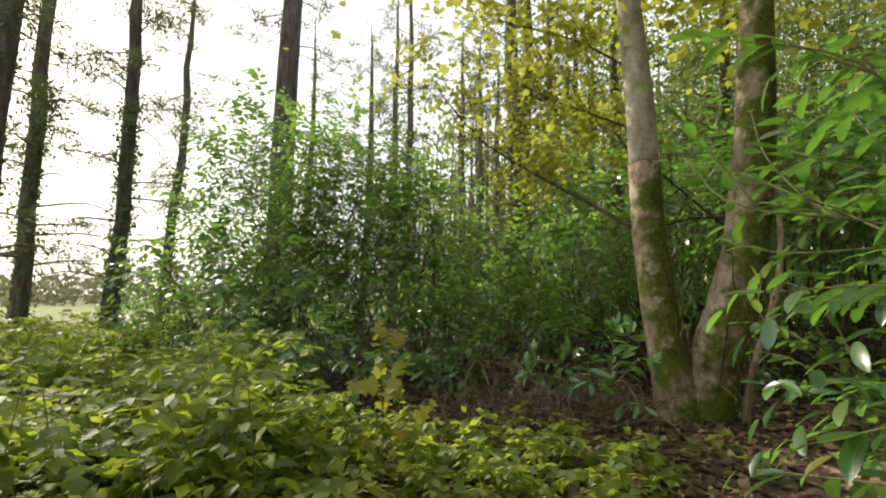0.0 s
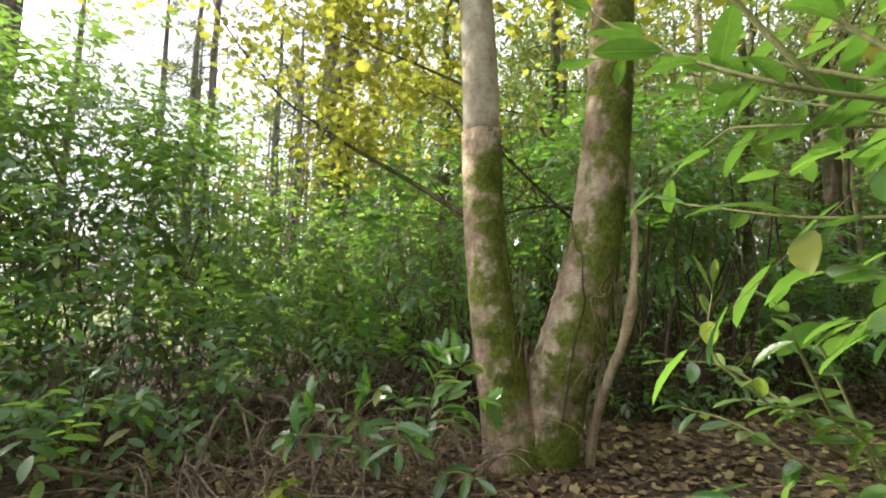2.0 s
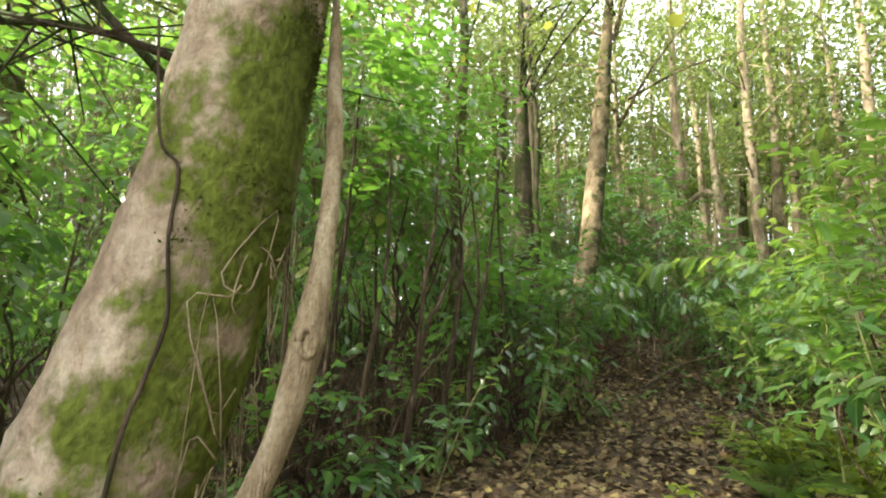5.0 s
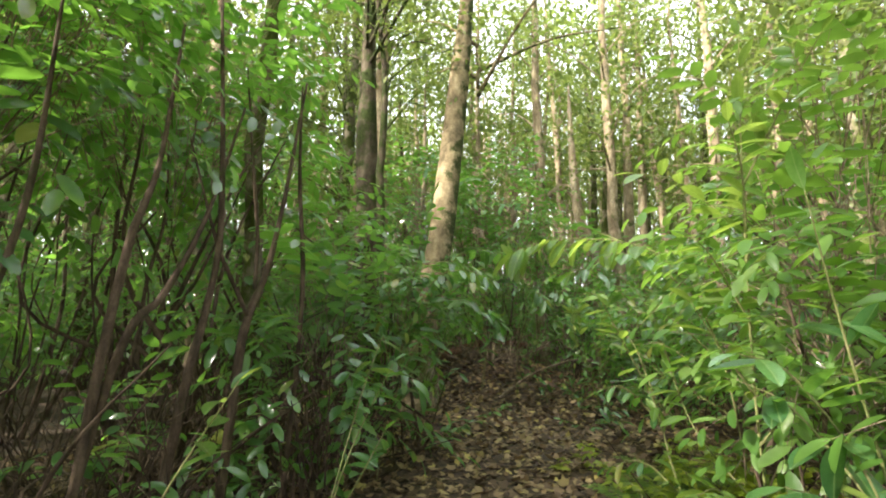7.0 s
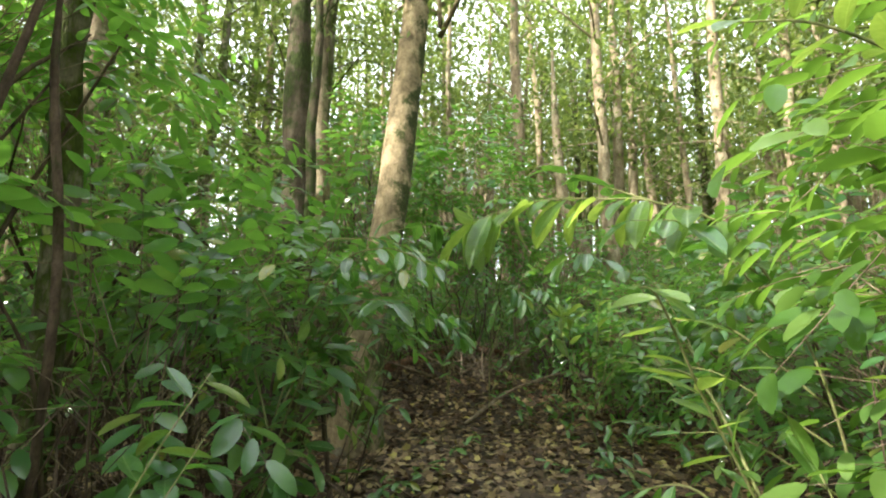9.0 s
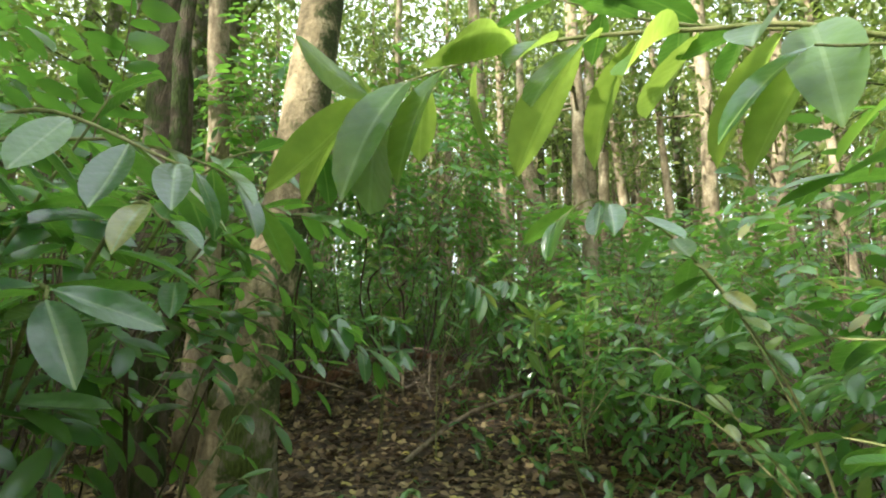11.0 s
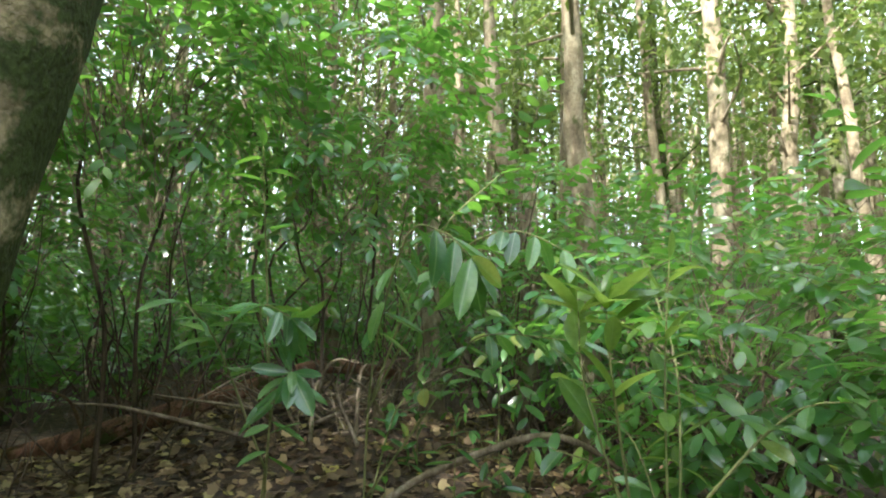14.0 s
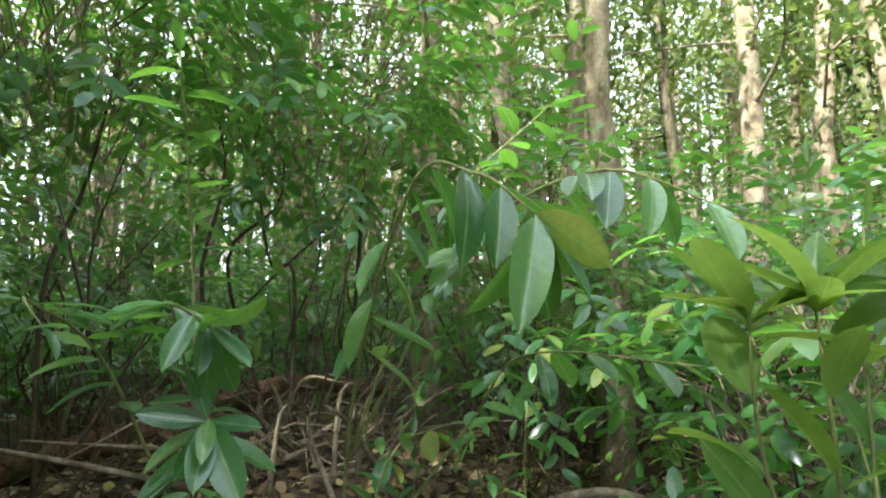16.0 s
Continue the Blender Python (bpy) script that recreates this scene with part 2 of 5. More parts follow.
class Soup:
    """Collects vertices and quads/triangles for one joined mesh."""

    def __init__(self):
        self.v, self.f, self.c, self.n = [], [], [], 0

    def add(self, v, flat, counts):
        self.v.append(np.asarray(v, dtype=np.float32).reshape(-1, 3))
        self.f.append(np.asarray(flat, dtype=np.int64).ravel() + self.n)
        self.c.append(np.asarray(counts))
        self.n += len(self.v[-1])

    def mesh(self, name, material, smooth=True):
        return mesh_from(name, np.concatenate(self.v), np.concatenate(self.f), np.concatenate(self.c), material, smooth)


def unit(a):
    a = np.asarray(a, dtype=float)
    return a / np.maximum(np.linalg.norm(a, axis=-1, keepdims=True), 1e-9)


def smooth_line(pts, n):
    """Catmull-Rom through pts, n steps a span."""
    p = np.asarray(pts, dtype=float)
    p = np.vstack([2 * p[0] - p[1], p, 2 * p[-1] - p[-2]])
    out = []
    for i in range(1, len(p) - 2):
        for k in range(n):
            t = k / n
            a, b, c, d = p[i - 1], p[i], p[i + 1], p[i + 2]
            out.append(0.5 * (2 * b + (c - a) * t + (2 * a - 5 * b + 4 * c - d) * t * t + (3 * b - a - 3 * c + d) * t ** 3))
    out.append(p[-2])
    return np.array(out)


def tube(soup, pts, radii, sides=8, lump=0.0, rng=None):
    """A tapered, lumpy limb along pts."""
    p = np.asarray(pts, dtype=float)
    k = len(p)
    rad = np.interp(np.linspace(0, 1, k), np.linspace(0, 1, len(radii)), radii)
    tan = unit(np.gradient(p, axis=0))
    ref = np.array([1.0, 0.0, 0.0]) if abs(tan[0][0]) < 0.8 else np.array([0.0, 1.0, 0.0])
    u = unit(np.cross(tan, np.cross(ref, tan)))
    w = np.cross(tan, u)
    a = np.arange(sides) * 2 * np.pi / sides
    r = rad[:, None] * np.ones(sides)
    if lump and rng is not None:
        ph = rng.uniform(0, 6.28, 4)
        z = np.linspace(0, 1, k)[:, None] * 9
        r = r * (1 + lump * (np.sin(2 * a + ph[0] + z) * 0.5 + np.sin(3 * a + ph[1] - 0.7 * z) * 0.4 + rng.normal(0, 0.25, (k, sides))))
    v = p[:, None, :] + r[..., None] * (np.cos(a)[None, :, None] * u[:, None, :] + np.sin(a)[None, :, None] * w[:, None, :])
    i = np.arange(k - 1)[:, None] * sides
    j = np.arange(sides)
    q = np.stack([i + j, i + (j + 1) % sides, i + sides + (j + 1) % sides, i + sides + j], axis=-1).reshape(-1, 4)
    flat = np.concatenate([q.ravel(), np.arange(sides)[::-1], (k - 1) * sides + np.arange(sides)])
    soup.add(v.reshape(-1, 3), flat, [4] * len(q) + [sides, sides])


# leaf outlines: across, along, up; one long
LAUREL = (np.array([(0, 0, 0), (-0.12, 0.12, 0.025), (0, 0.12, 0), (0.12, 0.12, 0.025), (-0.19, 0.38, 0.045), (0, 0.4, 0.005), (0.19, 0.38, 0.045), (-0.185, 0.68, 0.02), (0, 0.7, -0.025), (0.185, 0.68, 0.02),
                    (-0.1, 0.9, -0.045), (0, 0.91, -0.07), (0.1, 0.9, -0.045), (0, 1, -0.1)]),
          [(0, 2, 1), (0, 3, 2), (1, 2, 5, 4), (2, 3, 6, 5), (4, 5, 8, 7), (5, 6, 9, 8), (7, 8, 11, 10), (8, 9, 12, 11), (10, 11, 13), (11, 12, 13)])
LAUREL_FAR = (np.array([(0, 0, 0), (0.17, 0.25, 0.03), (-0.17, 0.25, 0.03), (0.18, 0.7, -0.01), (-0.18, 0.7, -0.01), (0, 1, -0.1)]), [(0, 1, 2), (2, 1, 3, 4), (4, 3, 5)])
SIMPLE = (np.array([(0, 0, 0), (0.26, 0.5, 0.04), (0, 1, -0.06), (-0.26, 0.5, 0.04)]), [(0, 1, 2), (0, 2, 3)])
BROAD = (np.array([(0, 0, 0), (0.42, 0.12, 0.05), (0.5, 0.55, 0.02), (0.18, 0.62, 0), (0, 1, -0.08), (-0.18, 0.62, 0), (-0.5, 0.55, 0.02), (-0.42, 0.12, 0.05)]),
         [(0, 1, 2, 3), (0, 3, 4, 5), (0, 5, 6, 7)])
NEEDLES = (np.array([(0, 0, 0), (0.1, 0.5, 0.02), (0, 1, 0), (-0.1, 0.5, 0.02)]), [(0, 1, 2, 3)])


def leaves(soup, shape, pos, axis, up, size):
    """Many leaves at once: where, along which way, which side up, how long."""
    tv, tf = shape
    axis = unit(axis)
    side = unit(np.cross(axis, up))
    nor = np.cross(side, axis)
    size = np.asarray(size)
    v = pos[:, None, :] + size[:, None, None] * (tv[None, :, 0:1] * side[:, None, :] + tv[None, :, 1:2] * axis[:, None, :] + tv[None, :, 2:3] * nor[:, None, :])
    base = np.concatenate([np.array(f) for f in tf])
    flat = base[None, :] + (np.arange(len(pos)) * len(tv))[:, None]
    soup.add(v.reshape(-1, 3), flat, np.tile([len(f) for f in tf], len(pos)))


def straws(soup, a, b, r):
    """Many thin three-sided twigs from a to b."""
    d = unit(b - a)
    ref = np.where(np.abs(d[:, 2:3]) > 0.9, [[1.0, 0, 0]], [[0, 0, 1.0]])
    u = unit(np.cross(d, ref))
    w = np.cross(d, u)
    ring = []
    for k in range(3):
        c, s = math.cos(k * 2.0944), math.sin(k * 2.0944)
        ring.append(c * u + s * w)
    r = np.asarray(r).reshape(-1, 1)
    v = np.stack([a + ring[0] * r, a + ring[1] * r, a + ring[2] * r, b + ring[0] * r * 0.5, b + ring[1] * r * 0.5, b + ring[2] * r * 0.5], axis=1)
    base = np.array([0, 1, 4, 3, 1, 2, 5, 4, 2, 0, 3, 5])
    flat = base[None, :] + (np.arange(len(a)) * 6)[:, None]
    soup.add(v.reshape(-1, 3), flat, np.full(3 * len(a), 4))


def part(name, me, parent, label="", kind=""):
    ob = new(name, me)
    ob.parent = parent
    return tagged(ob, label, kind=kind)


def thing(name, at, label, category, group="", kind=""):
    ob = new(name)
    ob.empty_display_size = 0.1
    ob.location = at
    return tagged(ob, label, category, group, kind)


def smoothstep(x):
    x = np.clip(x, 0, 1)
    return x * x * (3 - 2 * x)


def ground_z(x, y):
    x, y = np.asarray(x, dtype=float), np.asarray(y, dtype=float)
    z = 0.2 * smoothstep((x - 8) / 6) + 0.8 * np.exp(-((x - 16.7) ** 2 / 2.6 + (y - 8.5) ** 2 / 3.0))
    z = z + 0.35 * smoothstep((x - 17) / 14) + 0.34 * np.exp(-((x - 19.4) ** 2 / 2.6 + (y - 9.3) ** 2 / 1.4))
    z = z + 0.05 * np.sin(x * 1.3 + 0.4) * np.sin(y * 1.1 + 1.0) + 0.03 * np.sin(x * 3.1) * np.sin(y * 2.7)
    path_y = np.interp(x, [0, 1.2, 2.84, 5.5, 8.4, 12.4, 20], [0, 3.2, 4.66, 5.24, 5.9, 6.71, 7.6])
    off = np.abs(y - path_y)
    return z - 0.04 * np.exp(-off ** 2 / 0.5) * (x > 2)


# ---- ground ----
def make_ground():
    def axis(lo, hi, fine_lo, fine_hi, step):
        mid = np.arange(fine_lo, fine_hi + 1e-6, step)
        left = fine_lo - np.geomspace(0.3, fine_lo - lo, 22)[::-1]
        right = fine_hi + np.geomspace(0.3, hi - fine_hi, 22)
        return np.concatenate([left, mid, right])
    xs, ys = axis(-900, 900, -6, 24, 0.16), axis(-900, 900, -2, 18, 0.16)
    X, Y = np.meshgrid(xs, ys, indexing="ij")
    rng = np.random.default_rng(3)
    Z = ground_z(X, Y) + rng.normal(0, 0.008, X.shape)
    nx, ny = X.shape
    v = np.stack([X, Y, Z], axis=-1).reshape(-1, 3)
    i = np.arange(nx - 1)[:, None] * ny
    j = np.arange(ny - 1)
    q = np.stack([i + j, i + ny + j, i + ny + j + 1, i + j + 1], axis=-1).reshape(-1, 4)
    m, n, l, p = node_mat("forest_floor")
    tc = n.new("ShaderNodeTexCoord")
    a = n.new("ShaderNodeTexNoise")
    a.inputs["Scale"].default_value, a.inputs["Detail"].default_value = 14.0, 8.0
    b = n.new("ShaderNodeTexNoise")
    b.inputs["Scale"].default_value, b.inputs["Detail"].default_value = 0.35, 4.0
    for t in (a, b):
        l.new(tc.outputs["Object"], t.inputs["Vector"])
    soil = ramp(n, [(0.3, (0.018, 0.012, 0.008)), (0.5, (0.05, 0.032, 0.02)), (0.72, (0.12, 0.075, 0.045))])
    l.new(a.outputs["Fac"], soil.inputs["Fac"])
    grass = ramp(n, [(0.3, (0.07, 0.1, 0.025)), (0.7, (0.2, 0.22, 0.07))])
    l.new(a.outputs["Fac"], grass.inputs["Fac"])
    # open field beyond the pines
    sep = n.new("ShaderNodeSeparateXYZ")
    l.new(tc.outputs["Object"], sep.inputs["Vector"])
    far = n.new("ShaderNodeMath")
    far.operation = "MULTIPLY_ADD"
    far.inputs[1].default_value, far.inputs[2].default_value = -1.0, -7.0
    l.new(sep.outputs["X"], far.inputs[0])
    add = n.new("ShaderNodeMath")
    add.operation = "MULTIPLY_ADD"
    add.inputs[1].default_value = 4.0
    l.new(b.outputs["Fac"], add.inputs[0])
    l.new(far.outputs["Value"], add.inputs[2])
    mx = n.new("ShaderNodeMixRGB")
    add.use_clamp = True
    l.new(add.outputs["Value"], mx.inputs["Fac"])
    l.new(soil.outputs["Color"], mx.inputs["Color1"])
    l.new(grass.outputs["Color"], mx.inputs["Color2"])
    l.new(mx.outputs["Color"], p.inputs["Base Color"])
    p.inputs["Roughness"].default_value = 0.95
    bp = n.new("ShaderNodeBump")
    bp.inputs["Strength"].default_value, bp.inputs["Distance"].default_value = 0.8, 0.04
    l.new(a.outputs["Fac"], bp.inputs["Height"])
    l.new(bp.outputs["Normal"], p.inputs["Normal"])
    ob = new("ground", mesh_from("ground", v, q.ravel(), np.full(len(q), 4), m))
    tagged(ob, "brown forest floor of soil and leaf litter, grassy beyond", "ground", kind="structure")


make_ground()


# ---- shrubs ----
def shrub(at, height, rx, ry, sprays, leaf, seed, material=M_LAUREL, low=0.25, stems=7, label="", name="laurel_shrub", dead=40, fill=0.4, lean=(0, 0), per=9, shape=LAUREL_FAR, thick=1.0):
    """A laurel bush: bare stems from the base, side twigs, and leafy sprays over an uneven egg-shaped crown."""
    rng = np.random.default_rng(seed)
    x, y = at
    z = float(ground_z(x, y))
    root = thing(name, (x, y, z), label or "glossy green cherry laurel shrub on the forest floor", "shrub", "laurel shrubs")
    mid = height * (0.5 + low / 2)
    half = height * (0.5 - low / 2)
    # crown sprays
    d = unit(rng.normal(0, 1, (sprays, 3)))
    rad = fill + (1 - fill) * rng.random(sprays) ** 0.6
    bumps = 1 + 0.22 * np.sin(d[:, 0] * 5 + seed) * np.cos(d[:, 1] * 4 + seed * 2) + 0.12 * np.sin(d[:, 2] * 7 + d[:, 0] * 6)
    rad = rad * bumps
    o = np.stack([d[:, 0] * rx * rad + lean[0] * (d[:, 2] * 0.5 + 0.5), d[:, 1] * ry * rad + lean[1] * (d[:, 2] * 0.5 + 0.5), mid + d[:, 2] * half * rad], axis=1)
    o[:, 2] = np.maximum(o[:, 2], 0.12)
    way = unit(d * [1, 1, 0.35] + rng.normal(0, 0.45, (sprays, 3)) + [0, 0, 0.3])
    long = rng.uniform(0.5, 1.05, sprays) * (leaf / 0.2)
    sag = rng.uniform(0.15, 0.5, sprays)

    def along(t):
        t = np.asarray(t, dtype=float)
        return o[:, None, :] + way[:, None, :] * (long[:, None] * t)[..., None] - np.array([0, 0, 1.0]) * (long[:, None] * sag[:, None] * t * t)[..., None]

    s = Soup()
    knots = along(np.tile([0, 0.5, 1.0], (sprays, 1)))
    thin = rng.uniform(0.002, 0.004, sprays)
    far = shape is SIMPLE
    straws(s, knots[::6 if far else 1, 0], knots[::6 if far else 1, 1], thin[::6 if far else 1])
    if not far:
        straws(s, knots[:, 1], knots[:, 2], thin * 0.7)
    sprays_in = 1 if far else sprays
    inner = np.stack([rng.normal(0, rx * 0.25, sprays), rng.normal(0, ry * 0.25, sprays), o[:, 2] * rng.uniform(0.35, 0.8, sprays)], axis=1)
    straws(s, (o + (inner - o) * rng.uniform(0.3, 0.6, (sprays, 1)))[:sprays_in], o[:sprays_in], rng.uniform(0.003, 0.007, sprays_in))
    part("twig_mass", s.mesh("twig_mass", M_TWIG), root, kind="stuff")
    s = Soup()
    k = np.arange(per)
    t = np.tile(0.12 + 0.88 * k / (per - 1), (sprays, 1)) + rng.normal(0, 0.02, (sprays, per))
    pos = along(t).reshape(-1, 3)
    run = way[:, None, :] - np.array([0, 0, 2.0]) * (sag[:, None] * t)[..., None]
    run = unit(run)
    side = unit(np.cross(way, [0, 0, 1.0]) + 1e-3)
    sgn = np.where(k % 2 == 0, 1.0, -1.0)
    ax = run * 0.55 + side[:, None, :] * sgn[None, :, None] * (0.95 - 0.75 * (k / (per - 1)) ** 3)[None, :, None]
    up = np.cross(side[:, None, :], run) + rng.normal(0, 0.24, (sprays, per, 3))
    ax = ax.reshape(-1, 3) + rng.normal(0, 0.15, (sprays * per, 3)) + [0, 0, -0.22]
    up = up.reshape(-1, 3)
    # a few leaves have fallen
    kept = rng.random(len(pos)) > 0.1
    size = leaf * np.repeat(rng.uniform(0.75, 1.15, sprays), per) * rng.uniform(0.75, 1.12, len(pos)) * np.tile(1 - 0.3 * np.abs(k / (per - 1) - 0.45), sprays)
    leaves(s, shape, pos[kept], ax[kept], up[kept], size[kept])
    part("foliage", s.mesh("foliage", material), root, kind="stuff")
    # main stems
    for i in range(stems):
        a = rng.uniform(0, 6.28)
        q = np.array([math.cos(a) * rx, math.sin(a) * ry, 0]) * rng.uniform(0.4, 1.0)
        top = np.array([*(q[:2]), height * rng.uniform(0.45, 0.85)])
        foot = np.array([math.cos(a), math.sin(a), 0]) * rng.uniform(0.03, 0.3) - [0, 0, 0.1]
        m1 = foot * 0.75 + top * [0.2, 0.2, 0.33] + rng.normal(0, 0.2, 3)
        m2 = foot * 0.4 + top * [0.55, 0.55, 0.68] + rng.normal(0, 0.2, 3)
        s = Soup()
        r0 = rng.uniform(0.008, 0.022) * (0.6 + height / 6) * thick
        tube(s, smooth_line([foot, m1, m2, top], 5), [r0, r0 * 0.8, r0 * 0.35], 6, 0.1, rng)
        part("stem", s.mesh("stem", M_STEM), root)
    # dead and bare shoots at the base
    if dead:
        s = Soup()
        a0 = np.stack([rng.normal(0, rx * 0.5, dead), rng.normal(0, ry * 0.5, dead), rng.uniform(-0.05, 0.4, dead)], axis=1)
        b0 = a0 + np.stack([rng.normal(0, 0.4, dead), rng.normal(0, 0.4, dead), rng.uniform(0.2, 1.3, dead)], axis=1)
        straws(s, a0, b0, rng.uniform(0.003, 0.011, dead))
        part("dead_growth", s.mesh("dead_growth", M_STEM), root, "bare brown shoots", kind="stuff")
    return root


# big laurel thicket ahead of the start
for i, (x, y, h, rx, ry, n) in enumerate([(-3.8, 10.9, 5.8, 1.7, 1.3, 1600), (-2.1, 11.3, 5.7, 1.5, 1.2, 1400), (-0.5, 11.7, 4.9, 1.4, 1.2, 1000),
                                       (1.0, 11.9, 3.5, 1.4, 1.2, 740), (-4.8, 9.6, 2.7, 0.95, 0.95, 420), (2.7, 11.6, 3.5, 1.3, 1.2, 600), (-3.0, 9.3, 2.9, 1.2, 0.8, 420), (-1.2, 9.7, 3.0, 1.2, 0.8, 360), (0.4, 10.2, 2.7, 1.1, 0.8, 300)]):
    shrub((x, y), h, rx, ry, int(n * (0.4 if i < 6 else 0.14)), 0.2, 100 + i, M_LAUREL_SUN, low=0.2 if i < 6 else 0.4, stems=8, dead=70, label="tall dense cherry laurel with sky showing between its leaves")
# low scrub at the thicket's foot
for i, (x, y, h, rx, n) in enumerate([(-2.6, 8.7, 1.7, 0.9, 85), (-1.2, 8.9, 1.6, 0.8, 70), (0.0, 9.0, 1.7, 0.8, 60), (1.2, 9.1, 1.9, 0.8, 60), (2.2, 8.4, 1.3, 0.6, 40), (-3.8, 8.4, 1.6, 0.8, 80), (-1.3, 6.7, 0.9, 0.7, 40), (-0.3, 7.7, 1.0, 0.6, 34), (-2.2, 7.4, 1.2, 0.7, 40)]):
    shrub((x, y), h, rx, rx * 0.7, n, 0.2, 160 + i, M_LAUREL_SUN, low=0.25, stems=5, dead=12, shape=LAUREL, label="low laurel scrub at the thicket's foot")
# understorey behind the twin-stemmed tree
for i, (x, y, h, rx, ry, n, lo) in enumerate([(4.4, 10.6, 5.0, 1.5, 1.3, 800, 0.2), (6.2, 10.6, 5.6, 1.5, 1.3, 800, 0.25), (6.4, 8.9, 5.0, 1.3, 0.9, 760, 0.5), (8.3, 9.3, 5.4, 1.4, 1.2, 860, 0.5),
                                           (10.4, 10.4, 4.8, 1.4, 1.2, 600, 0.3), (9.2, 8.1, 2.2, 0.8, 0.5, 300, 0.1), (10.6, 8.9, 3.2, 0.9, 0.8, 360, 0.25), (12.2, 12.0, 4.4, 1.5, 1.2, 500, 0.25), (2.9, 9.2, 3.4, 1.0, 0.8, 380, 0.35), (6.2, 13.4, 7.0, 1.8, 1.6, 1000, 0.1), (9.3, 12.9, 7.0, 1.8, 1.6, 1000, 0.1), (12.6, 14.8, 6.5, 1.8, 1.6, 800, 0.1), (4.0, 14.8, 5.4, 1.6, 1.4, 700, 0.1), (5.2, 17.5, 8.0, 2.0, 1.8, 800, 0.1), (9.0, 17.5, 8.5, 2.0, 1.8, 800, 0.1)]):
    shrub((x, y), h, rx, ry, int(n * (0.3 if i in (2, 3) else 0.24 if i in (0, 1, 4, 10) else 0.34)), 0.21, 200 + i, low=lo, stems=11 if i in (2, 3) else 9, dead=80, shape=LAUREL if 1 < i < 7 else LAUREL_FAR, label="shaded cherry laurel thicket with many thin dark stems")
for i, (x, y, h, rx, n) in enumerate([(5.5, 8.2, 0.95, 0.6, 34), (6.5, 8.3, 0.9, 0.6, 32), (7.5, 8.4, 0.95, 0.6, 32), (10.4, 7.7, 2.4, 0.55, 60)]):
    shrub((x, y), h, rx, rx * 0.7, n, 0.18, 260 + i, low=0.55 if h > 2 else 0.1, stems=4, dead=8, shape=LAUREL, label="low dark laurel in the shade beside the path")


def dark_stems():
    rng = np.random.default_rng(31)
    root = thing("laurel_shrub", (7.7, 7.9, float(ground_z(7.7, 7.9))), "leggy old laurel with dark crooked bare stems", "shrub", "laurel shrubs")
    inv = np.array(root.location)
    for pts, r in [([(6.8, 7.95, 0), (6.85, 7.87, 1.2), (6.96, 7.87, 2.03), (7.13, 7.9, 2.58), (7.3, 8.0, 3.6)], 0.03), ([(6.7, 7.95, 0), (6.97, 7.87, 1.43), (7.22, 7.87, 1.77), (7.5, 7.87, 2.32), (7.8, 7.9, 3.2)], 0.028),
                   ([(7.3, 7.95, 0), (7.44, 7.87, 1.23), (7.54, 7.87, 1.64), (7.62, 7.87, 2.12), (7.59, 7.87, 2.75), (7.5, 7.9, 3.9)], 0.032), ([(7.85, 7.95, 0), (7.88, 7.87, 1.28), (7.95, 7.87, 1.64), (8.12, 7.87, 2.01), (8.27, 7.87, 2.59), (8.49, 7.87, 3.72)], 0.036),
                   ([(7.95, 7.87, 1.64), (7.73, 7.87, 1.94), (7.61, 7.9, 2.18), (7.4, 8.0, 2.9)], 0.018), ([(8.03, 7.9, 1.85), (7.99, 7.87, 2.25), (7.91, 7.9, 2.87), (7.9, 8.0, 3.6)], 0.018), ([(8.62, 8.0, 0), (8.58, 7.87, 1.78), (8.46, 7.87, 2.85), (8.47, 7.9, 3.7)], 0.024), ([(6.2, 8.1, 0), (6.3, 8.0, 1.2), (6.5, 8.0, 2.2), (6.6, 8.1, 3.4)], 0.026)]:
        s = Soup()
        tube(s, smooth_line(np.array(pts) - inv, 7), [r, r * 0.85, r * 0.7, r * 0.3], 8, 0.14, rng)
        part("stem", s.mesh("stem", M_STEM), root)


dark_stems()
# beside the path
for i, (x, y, h, rx, ry, n, lo) in enumerate([(9.1, 3.9, 3.7, 1.0, 0.75, 560, 0.08), (11.0, 3.5, 2.9, 1.2, 0.9, 520, 0.05), (13.3, 3.8, 2.7, 1.2, 0.9, 540, 0.05), (15.2, 5.0, 2.2, 1.0, 0.8, 460, 0.05), (17.2, 3.6, 3.1, 1.5, 1.1, 620, 0.08),
                                           (19.6, 5.0, 3.4, 1.3, 1.1, 560, 0.08), (7.2, 3.2, 2.6, 0.9, 0.8, 300, 0.1)]):
    shrub((x, y), h, rx, ry, int(n * (0.52 if i in (1, 2, 3) else 0.46)), 0.185, 300 + i, M_LAUREL_LIGHT if i in (0, 6) else M_LAUREL, low=lo, stems=6, dead=30, shape=LAUREL, label="fresh green cherry laurel beside the trodden path")
